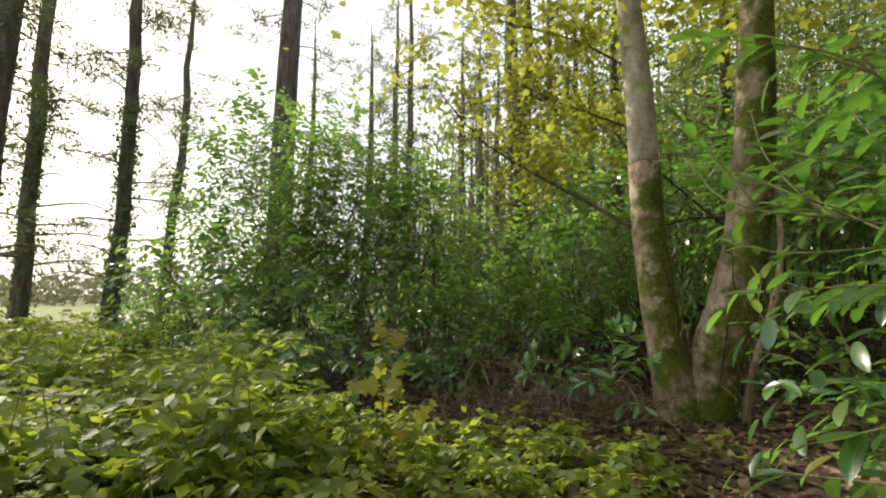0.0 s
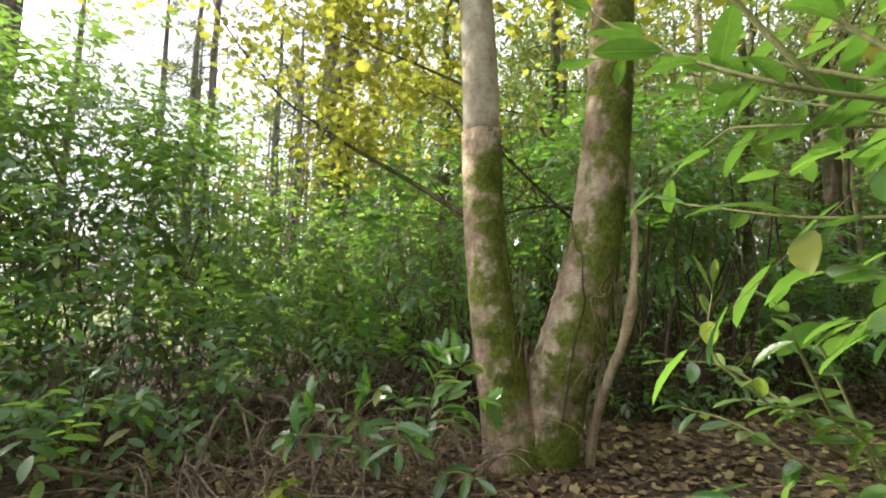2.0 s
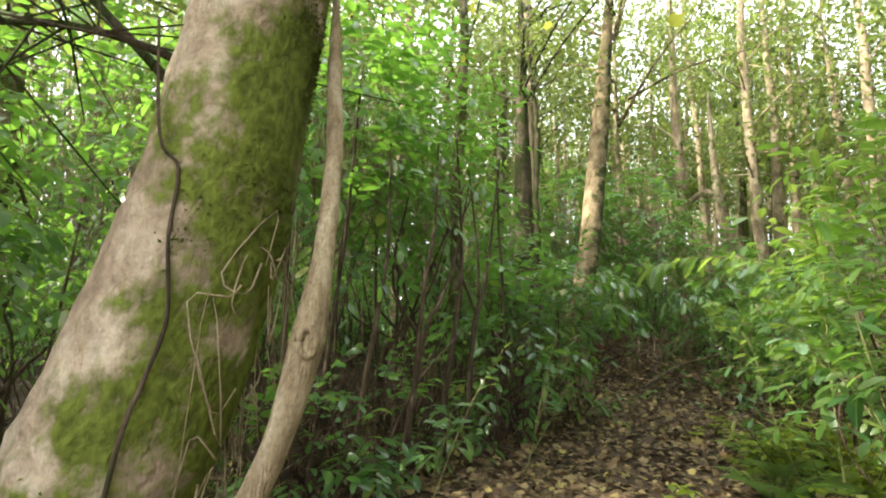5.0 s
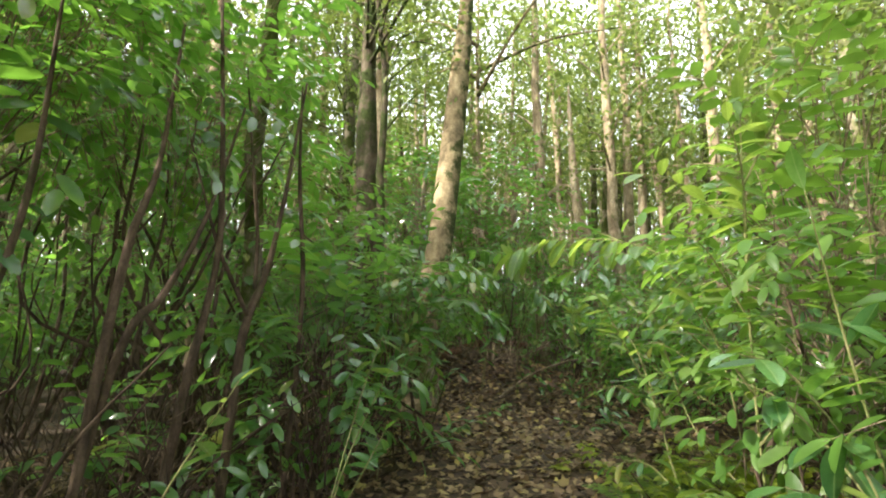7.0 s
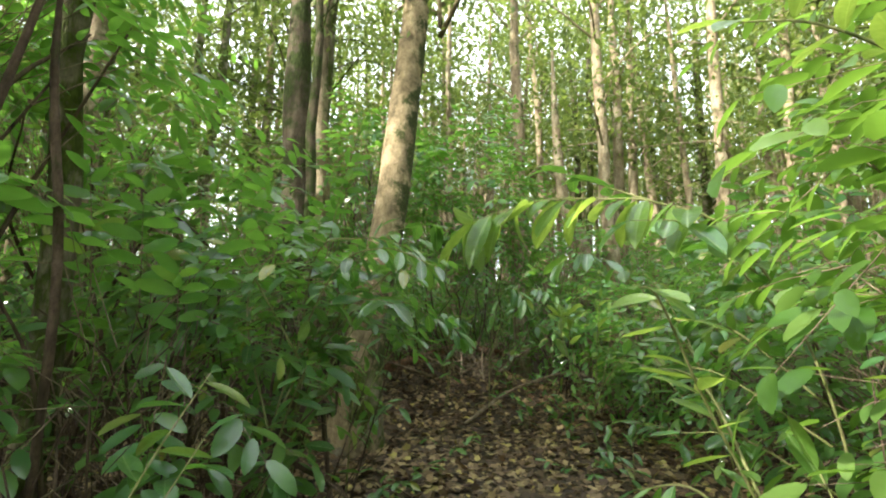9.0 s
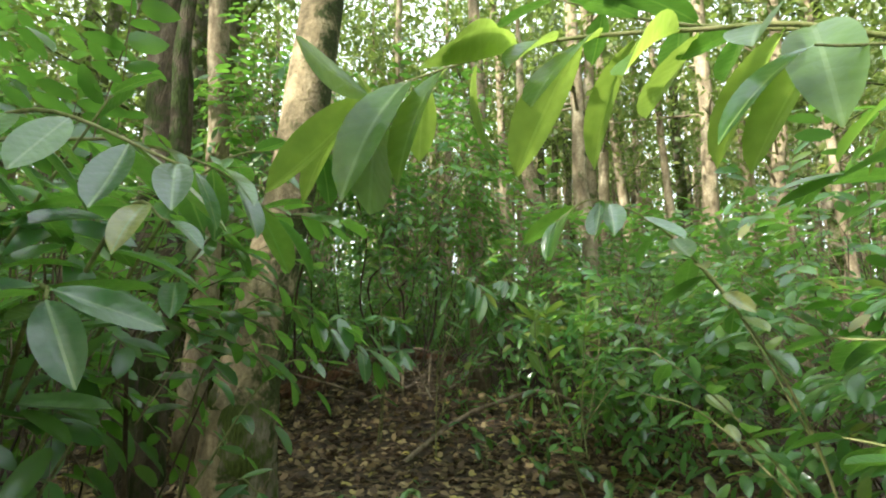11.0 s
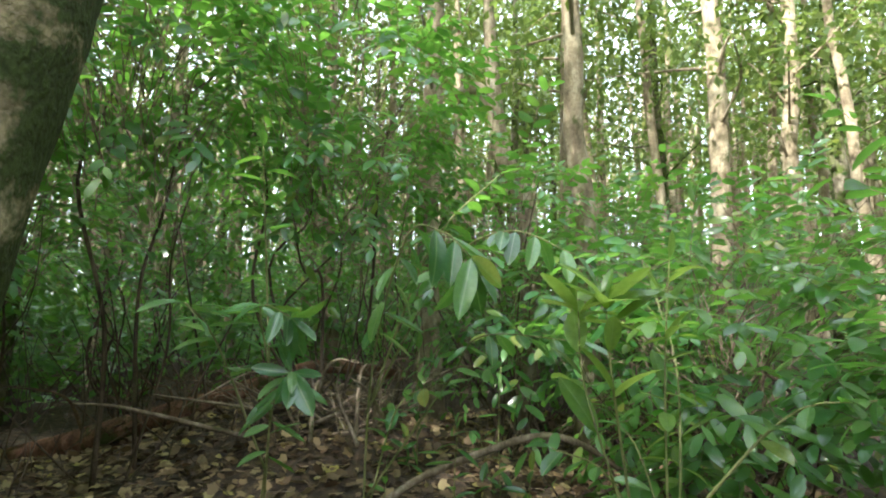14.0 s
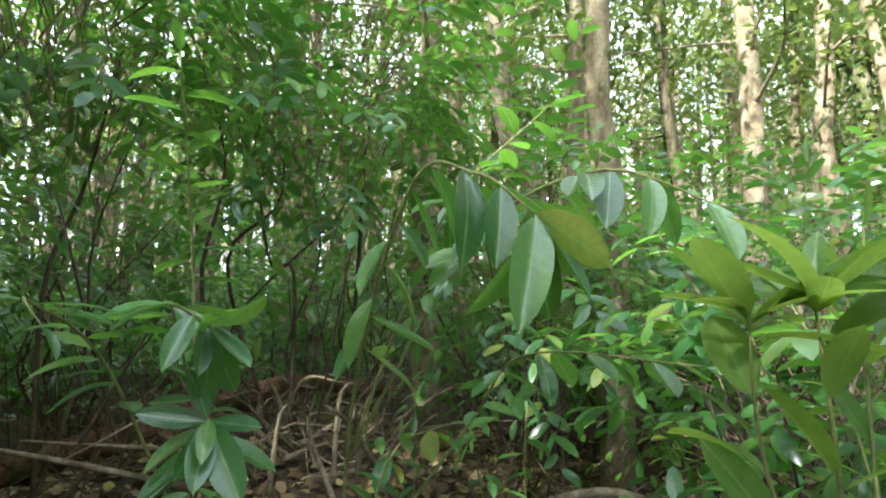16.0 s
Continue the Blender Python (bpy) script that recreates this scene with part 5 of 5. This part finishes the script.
# beside the middle of the path
sapling(8.6, 4.5, [[(8.6, 4.5, 0), (8.58, 4.55, 1.2), (8.58, 4.53, 2.5), (8.5, 4.5, 3.5), {"from_": 0.35, "r": 0.01, "gap": 0.09}], [(8.58, 4.55, 1.2), (8.4, 4.75, 1.5), (8.25, 4.9, 1.75), {"from_": 0.2}], [(8.58, 4.53, 1.6), (8.35, 4.75, 2.0), (8.2, 4.85, 2.1), {"from_": 0.2}],
                   [(8.58, 4.53, 2.0), (8.2, 4.6, 2.5), (7.9, 4.7, 2.7), {"from_": 0.2}], [(8.58, 4.53, 2.2), (8.7, 4.9, 2.6), (8.75, 5.15, 2.7), {"from_": 0.2}], [(8.58, 4.53, 2.5), (8.3, 4.3, 3.0), (8.05, 4.2, 3.2), {"from_": 0.2}], [(8.58, 4.55, 0.9), (8.4, 4.3, 1.3), (8.1, 4.1, 1.4), {"from_": 0.2}],
                   [(8.6, 4.52, 0.5), (8.75, 4.85, 0.9), (8.85, 5.0, 1.3), {"from_": 0.2}], [(8.6, 4.52, 0.4), (8.3, 4.8, 0.7), (8.0, 4.95, 0.75), {"from_": 0.2}]], 6, 0.15, "laurel_leaf_pale", "young cherry laurel with pale sunlit green leaves beside the path", gap=0.06, droop=0.15)
sapling(7.7, 4.1, [[(7.7, 4.1, 0), (7.65, 4.3, 0.9), (7.5, 4.6, 1.4), (7.35, 4.82, 1.5), {"leaf": 0.2}], [(7.68, 4.2, 0.5), (7.5, 4.5, 0.9), (7.35, 4.7, 1.0)], [(7.68, 4.2, 0.7), (7.9, 4.5, 1.2), (7.9, 4.75, 1.35)], [(7.67, 4.25, 0.9), (7.6, 4.4, 1.7), (7.5, 4.5, 2.2)]], 7, 0.17, gap=0.07)
sapling(7.9, 7.2, [[(7.9, 7.2, 0), (8.15, 7.1, 0.7), (8.54, 6.97, 1.3)], [(7.95, 7.15, 0.2), (8.05, 6.95, 0.6), (8.1, 6.8, 0.9)], [(8.0, 7.15, 0.4), (8.4, 7.15, 1.1), (8.8, 7.2, 1.5)]], 8, 0.15, gap=0.06)
sapling(6.5, 7.4, [[(6.5, 7.4, 0), (6.6, 7.1, 0.8), (6.75, 6.83, 1.35), {"from_": 0.75, "mat": "laurel_leaf_pale"}], [(6.5, 7.35, 0.3), (6.2, 7.0, 0.8), (5.95, 6.8, 1.0)]], 9, 0.15, gap=0.06)
sapling(9.05, 4.8, [[(9.05, 4.8, 0), (9.02, 5.0, 0.6), (8.99, 5.1, 1.05), (8.82, 5.3, 1.5), (8.58, 5.43, 1.79), (8.4, 5.5, 1.82), {"from_": 0.2, "leaf": 0.115, "gap": 0.05, "droop": 0.25, "mat": "laurel_leaf_pale"}], [(9.0, 5.05, 0.9), (9.05, 5.3, 1.15), (9.1, 5.5, 1.12), {"from_": 0.15, "leaf": 0.1, "gap": 0.04, "droop": 0.6}],
                    [(8.99, 5.1, 1.1), (9.15, 5.25, 1.5), (9.3, 5.45, 1.55), {"from_": 0.2, "leaf": 0.1, "gap": 0.045, "droop": 0.4}], [(9.03, 4.9, 0.4), (9.0, 5.2, 0.65), (8.95, 5.45, 0.6), {"from_": 0.2, "leaf": 0.11, "gap": 0.05, "droop": 0.7}]], 21, 0.115, label="young cherry laurel with an arching shoot and paired rows of leaves")
# low laurels in the shade left of the path, and sprays before the leaning tree
sapling(9.7, 7.7, [[(9.7, 7.7, 0), (9.65, 7.5, 1.1), (9.55, 7.1, 1.95), (9.5, 6.75, 2.12), (9.5, 6.4, 2.0), {"from_": 0.4, "leaf": 0.12, "gap": 0.042, "droop": 0.9}], [(9.65, 7.5, 1.0), (9.5, 7.6, 1.7), (9.45, 7.5, 2.0), (9.4, 7.25, 2.05), {"from_": 0.3, "leaf": 0.12, "gap": 0.045, "droop": 0.8}],
                   [(9.68, 7.6, 0.6), (9.5, 7.3, 1.2), (9.3, 7.05, 1.5), {"from_": 0.2, "leaf": 0.12, "gap": 0.045, "droop": 0.7}], [(9.65, 7.5, 1.1), (9.75, 7.2, 1.8), (9.8, 6.9, 2.3), {"from_": 0.2, "leaf": 0.12, "gap": 0.05}], [(9.6, 7.3, 1.5), (9.45, 7.7, 2.2), (9.4, 7.9, 2.5), {"from_": 0.2, "leaf": 0.12, "gap": 0.05}]], 23, 0.12, label="cherry laurel with drooping ladders of blue-green leaves")
for i, (x, y, h) in enumerate([(6.9, 7.7, 0.6), (6.3, 7.6, 0.6), (8.2, 8.1, 0.6), (10.9, 7.5, 0.5), (12.0, 7.6, 0.35), (14.2, 5.4, 0.6), (13.4, 7.5, 0.35), (13.0, 5.9, 0.3)]):
    sapling(x, y, [[(x, y, 0), (x + 0.02, y - 0.1, h * 0.7), (x - 0.1, y - 0.3, h), {"from_": 0.3}], [(x, y, 0.1), (x + 0.2, y - 0.15, h * 0.6), (x + 0.38, y - 0.25, h * 0.75), {"from_": 0.2}], [(x, y, 0.1), (x - 0.25, y - 0.1, h * 0.6), (x - 0.42, y - 0.1, h * 0.7), {"from_": 0.2}], [(x, y, 0.1), (x - 0.05, y + 0.25, h * 0.6), (x - 0.1, y + 0.4, h * 0.75), {"from_": 0.2}]], 90 + i, 0.12, gap=0.05, r0=0.005, label="low dark green laurel on the shaded forest floor")
# arching over the path
sapling(10.3, 4.3, [[(10.3, 4.3, 0), (10.25, 4.5, 1.4), (10.12, 4.9, 2.2), (10.1, 5.3, 2.42), (10.1, 5.6, 2.46), (10.11, 5.9, 2.48), (10.08, 6.14, 2.43), (10.06, 6.38, 2.36), {"r": 0.009, "from_": 0.55, "leaf": 0.265, "gap": 0.055, "droop": 0.75, "rosette": 6, "splay": 1.0, "mat": "laurel_leaf_pale"}], [(10.15, 4.8, 2.0), (9.95, 5.15, 2.25), (9.88, 5.45, 2.28), {"leaf": 0.22, "from_": 0.3, "gap": 0.08, "droop": 0.5}],
                    [(10.1, 5.3, 2.42), (10.3, 5.6, 2.6), (10.35, 5.9, 2.75), {"from_": 0.2, "leaf": 0.2}], [(10.25, 4.5, 1.3), (10.4, 4.9, 1.7), (10.5, 5.2, 1.75), {"from_": 0.2}], [(10.25, 4.5, 1.1), (10.6, 4.9, 1.4), (10.8, 5.15, 1.45), {"from_": 0.2}],
                    [(10.28, 4.4, 0.8), (10.3, 4.9, 1.1), (10.35, 5.2, 1.1), {"from_": 0.2}], [(10.2, 4.7, 1.8), (10.6, 4.9, 2.2), (10.9, 5.0, 2.3), {"from_": 0.2}]], 10, 0.17, gap=0.06, label="cherry laurel arching over the path with long drooping leaves")
sapling(11.6, 4.6, [[(11.6, 4.6, 0), (11.4, 4.9, 1.3), (11.1, 5.4, 2.05), (10.9, 5.75, 2.25), (10.76, 5.92, 2.15), {"from_": 0.6, "droop": 0.8, "leaf": 0.17}], [(11.5, 4.75, 0.8), (11.5, 5.2, 1.4), (11.5, 5.5, 1.65), {"from_": 0.2}], [(11.5, 4.75, 0.8), (11.8, 5.2, 1.3), (11.95, 5.5, 1.4), {"from_": 0.2}],
                    [(11.45, 4.85, 1.2), (11.7, 5.1, 1.9), (11.8, 5.3, 2.2), {"from_": 0.2}], [(11.5, 4.75, 0.5), (11.3, 5.2, 0.9), (11.2, 5.45, 1.0), {"from_": 0.2}], [(11.5, 4.75, 0.5), (11.9, 5.1, 0.8), (12.1, 5.35, 0.85), {"from_": 0.2}]], 16, 0.15, gap=0.06)
sapling(10.4, 7.9, [[(10.4, 7.9, 0), (10.2, 7.7, 1.2), (9.9, 7.2, 1.8), (9.7, 6.9, 1.85), (9.53, 6.68, 1.82), {"r": 0.009, "from_": 0.5, "leaf": 0.18}], [(10.25, 7.75, 1.0), (9.85, 7.4, 2.1), (9.93, 7.12, 2.26), (10.15, 6.91, 2.24), (10.26, 6.75, 2.1), {"from_": 0.45, "leaf": 0.19, "gap": 0.055}], [(10.1, 7.5, 1.5), (9.8, 6.85, 2.0), (9.72, 6.64, 1.98), {"from_": 0.4}],
                    [(10.3, 7.8, 1.0), (10.45, 7.3, 2.2), (10.67, 7.0, 2.48), (10.9, 6.7, 2.46), {"from_": 0.45, "leaf": 0.19}], [(10.3, 7.8, 0.9), (10.45, 7.2, 2.0), (10.5, 6.98, 2.18), {"from_": 0.5, "leaf": 0.18}], [(10.35, 7.85, 0.8), (10.2, 7.5, 1.2), (10.0, 7.3, 1.3), {"from_": 0.2}], [(10.35, 7.85, 0.5), (10.1, 7.6, 0.9), (9.9, 7.4, 0.9), {"from_": 0.2}]], 11, 0.16, gap=0.06)
sapling(11.4, 7.95, [[(11.4, 7.95, 0.1), (11.1, 7.7, 1.3), (10.95, 7.3, 1.86), (11.14, 7.06, 1.78), (11.3, 6.8, 1.62), {"from_": 0.5, "gap": 0.05}], [(11.25, 7.8, 0.9), (11.5, 7.5, 1.5), (11.7, 7.3, 1.55), {"from_": 0.2}], [(11.35, 7.9, 0.6), (11.2, 7.5, 1.0), (11.1, 7.3, 1.0), {"from_": 0.2}]], 12, 0.15, gap=0.06)
# end of the walk
sapling(14.6, 7.35, [[(14.6, 7.35, 0.1), (14.3, 7.25, 1.4), (13.7, 6.95, 2.12), (13.62, 6.76, 2.16), (13.5, 6.61, 2.02), {"r": 0.008, "from_": 0.6, "leaf": 0.19, "droop": 1.5, "gap": 0.07, "rosette": 5, "splay": 0.8}], [(14.4, 7.3, 1.2), (14.0, 6.8, 2.0), (13.63, 6.47, 2.16), (13.54, 6.17, 2.04), {"droop": 0.8, "from_": 0.45}],
                     [(14.5, 7.3, 0.7), (14.35, 6.8, 1.4), (14.15, 6.6, 1.67), (13.94, 6.09, 1.66), {"from_": 0.4, "droop": 0.6}], [(14.5, 7.3, 0.6), (14.6, 7.15, 1.2), (14.55, 6.9, 1.36), {"from_": 0.3}], [(14.35, 7.25, 1.3), (14.3, 6.9, 2.2), (14.2, 6.5, 2.6), {"from_": 0.3}]], 13, 0.14, gap=0.05, label="cherry laurel spray with large drooping blue-green leaves")
sapling(13.75, 5.7, [[(13.75, 5.7, 0), (13.6, 6.0, 1.0), (13.52, 6.15, 1.5), (13.5, 6.17, 1.8), {"droop": -0.2, "from_": 0.75, "mat": "laurel_leaf_pale", "leaf": 0.175, "gap": 0.07, "rosette": 9, "splay": 1.1}], [(13.62, 5.95, 0.9), (13.45, 6.05, 1.5), (13.44, 6.07, 1.84), {"droop": -0.2, "from_": 0.6, "mat": "laurel_leaf_pale", "leaf": 0.175, "gap": 0.07, "rosette": 9, "splay": 1.1}], [(13.7, 5.8, 0.7), (13.8, 5.75, 1.5), (13.82, 5.7, 2.05), {"droop": -0.3, "from_": 0.4, "mat": "laurel_leaf_pale"}],
                     [(13.7, 5.8, 0.6), (13.85, 6.0, 1.05), (13.95, 6.25, 1.15), {"from_": 0.2}], [(13.7, 5.75, 0.9), (13.5, 5.4, 1.4), (13.3, 5.2, 1.5), {"from_": 0.2}], [(13.7, 5.8, 0.4), (13.45, 5.9, 0.75), (13.3, 6.0, 0.8), {"from_": 0.2}], [(13.7, 5.75, 0.8), (14.1, 5.6, 1.5), (14.4, 5.6, 1.9), {"from_": 0.2, "mat": "laurel_leaf_pale"}],
                     [(13.7, 5.75, 0.6), (14.1, 5.8, 1.1), (14.4, 5.9, 1.25), {"from_": 0.2}]], 14, 0.135, gap=0.05, label="young cherry laurel with upright light green whorled shoots")
sapling(14.7, 8.1, [[(14.7, 8.1, 0.1), (14.4, 7.9, 1.2), (14.1, 7.85, 1.75), (13.84, 7.7, 1.82), (13.75, 7.52, 1.76), {"from_": 0.6, "rosette": 6, "leaf": 0.16, "droop": 0.6}], [(14.5, 7.95, 0.8), (14.1, 8.1, 1.6), (13.7, 8.05, 1.82), (13.65, 7.95, 1.75), {"from_": 0.45}], [(14.6, 8.0, 0.4), (14.2, 7.8, 1.2), (13.75, 7.5, 1.5), {"from_": 0.4, "droop": 0.9, "rosette": 6, "leaf": 0.16}], [(14.4, 7.9, 1.2), (14.2, 7.9, 2.2), (13.9, 7.8, 2.7), {"from_": 0.3}]], 15, 0.14, gap=0.05)
for i, (x, y, h) in enumerate([(14.5, 6.75, 0.9), (14.9, 6.3, 0.6), (14.2, 6.1, 0.55), (15.1, 7.3, 0.5), (12.9, 5.6, 0.5), (12.4, 5.4, 0.6), (15.6, 6.5, 1.2), (15.8, 7.2, 1.5)]):
    sapling(x, y, [[(x, y, 0), (x - 0.03, y + 0.02, h * 0.6 + 0.2), (x - 0.08, y, h + 0.2), {"from_": 0.3}], [(x, y, 0.15), (x - 0.15, y + 0.15, h * 0.5 + 0.2), (x - 0.25, y + 0.25, h * 0.6 + 0.2), {"from_": 0.2}]], 60 + i, 0.12, gap=0.05, r0=0.005, label="small laurel seedling among the leaf litter")


# ---- fallen wood ----
def log(name, pts, radii, seed, label, mat=M_TWIG):
    rng = np.random.default_rng(seed)
    s = Soup()
    p = np.array(pts)
    tube(s, smooth_line(p - p[0], 6), radii, 10, 0.09, rng)
    ob = new(name, s.mesh(name, mat))
    ob.location = pts[0]
    tagged(ob, label, "dead wood", "fallen wood")


log("fallen_log", [(16.3, 11.6, 0.26), (16.45, 10.75, 0.5), (16.6, 9.75, 0.83), (16.95, 8.95, 1.1), (17.1, 8.5, 1.22), (17.5, 7.7, 1.1)], [0.13, 0.13, 0.1, 0.08, 0.06], 1, "rotting reddish-brown log on the leaf litter", M_ROT)
log("fallen_branch", [(16.9, 9.6, 0.8), (17.0, 9.1, 1.02), (17.25, 8.7, 1.16), (17.5, 8.2, 1.2)], [0.06, 0.055, 0.04], 2, "broken pale dead branch on the mound", M_LIANA)
log("fallen_branch", [(14.3, 7.7, 0.22), (14.75, 7.2, 0.62), (14.9, 6.7, 0.85), (15.0, 6.1, 0.98), (15.3, 5.5, 0.6), (15.5, 5.1, 0.22)], [0.028, 0.026, 0.022, 0.018], 3, "arched brown dead branch over the litter")
log("fallen_branch", [(15.2, 8.7, 0.22), (15.6, 8.3, 0.5), (15.9, 7.9, 0.55)], [0.03, 0.028, 0.02], 4, "dead brown branch against the shrub")
log("fallen_branch", [(0.2, 8.5, 0.0), (0.7, 8.3, 0.45), (1.3, 7.9, 0.3), (1.6, 7.6, 0.02)], [0.035, 0.04, 0.03], 5, "bent dead branch in the brushwood")
log("fallen_branch", [(0.6, 9.0, 0.3), (1.1, 8.3, 0.5), (1.5, 7.8, 0.05)], [0.02, 0.03, 0.035], 6, "leaning grey dead stem", M_LIANA)


# ---- far edge of the field ----
def far_woods():
    rng = np.random.default_rng(99)
    s = Soup()
    n = 9000
    a = rng.uniform(-75, 20, n)
    d = rng.uniform(75, 110, n)
    h = 4.6 + 1.6 * np.sin(a * 0.35) + 1.0 * np.sin(a * 1.3)
    z = rng.random(n) * np.maximum(h, 1.2)
    pos = np.stack([d * np.sin(np.radians(a)), d * np.cos(np.radians(a)), z], axis=1)
    leaves(s, SIMPLE, pos, rng.normal(0, 1, (n, 3)), rng.normal(0, 1, (n, 3)), rng.uniform(0.6, 1.5, n))
    # distance haze is mixed into these pale, greyed leaf colours
    m = leaf_mat("hazed_foliage", [(0.0, (0.13, 0.14, 0.09)), (1.0, (0.25, 0.24, 0.16))], (0.2, 0.2, 0.1), 0.2, 0.8)
    tagged(new("backdrop", s.mesh("backdrop", m, False)), "hedges and woods across the field, haze in their pale colour", "woods", kind="structure")


far_woods()


def woodland_belt():
    """Leafy depth of the wood beyond the single trees."""
    rng = np.random.default_rng(98)
    s, st = Soup(), Soup()
    n = 52000
    a, d = rng.uniform(-80, 112, n), rng.uniform(34, 62, n)
    h = 19 + 4 * np.sin(a * 0.3)
    z = rng.random(n) ** 1.25 * h
    pos = np.stack([12 + d * np.cos(np.radians(a)), 6.5 + d * np.sin(np.radians(a)), z + 0.3], axis=1)
    leaves(s, SIMPLE, pos, rng.normal(0, 1, (n, 3)), rng.normal(0, 1, (n, 3)), rng.uniform(0.35, 0.9, n))
    tagged(new("backdrop", s.mesh("backdrop", M_CANOPY, False)), "depth of yellow-green woodland beyond the nearer trees", "woods", kind="structure")
    k = 1000
    a, d = np.radians(rng.uniform(-80, 112, k)), rng.uniform(20, 60, k)
    foot = np.stack([12 + d * np.cos(a), 6.5 + d * np.sin(a), np.full(k, -0.2)], axis=1)
    straws(st, foot, foot + np.stack([rng.normal(0, 0.5, k), rng.normal(0, 0.5, k), rng.uniform(11, 17, k)], axis=1), rng.uniform(0.07, 0.17, k))
    tagged(new("far_trunks", st.mesh("far_trunks", M_PALE)), "many slender far trunks deep in the wood", "trees", kind="stuff")


woodland_belt()

for ob in list(scene.objects):
    if ob.parent is None and ob.type in {"MESH", "EMPTY"}:
        ob.matrix_basis = Matrix.Scale(SIZE, 4) @ ob.matrix_basis
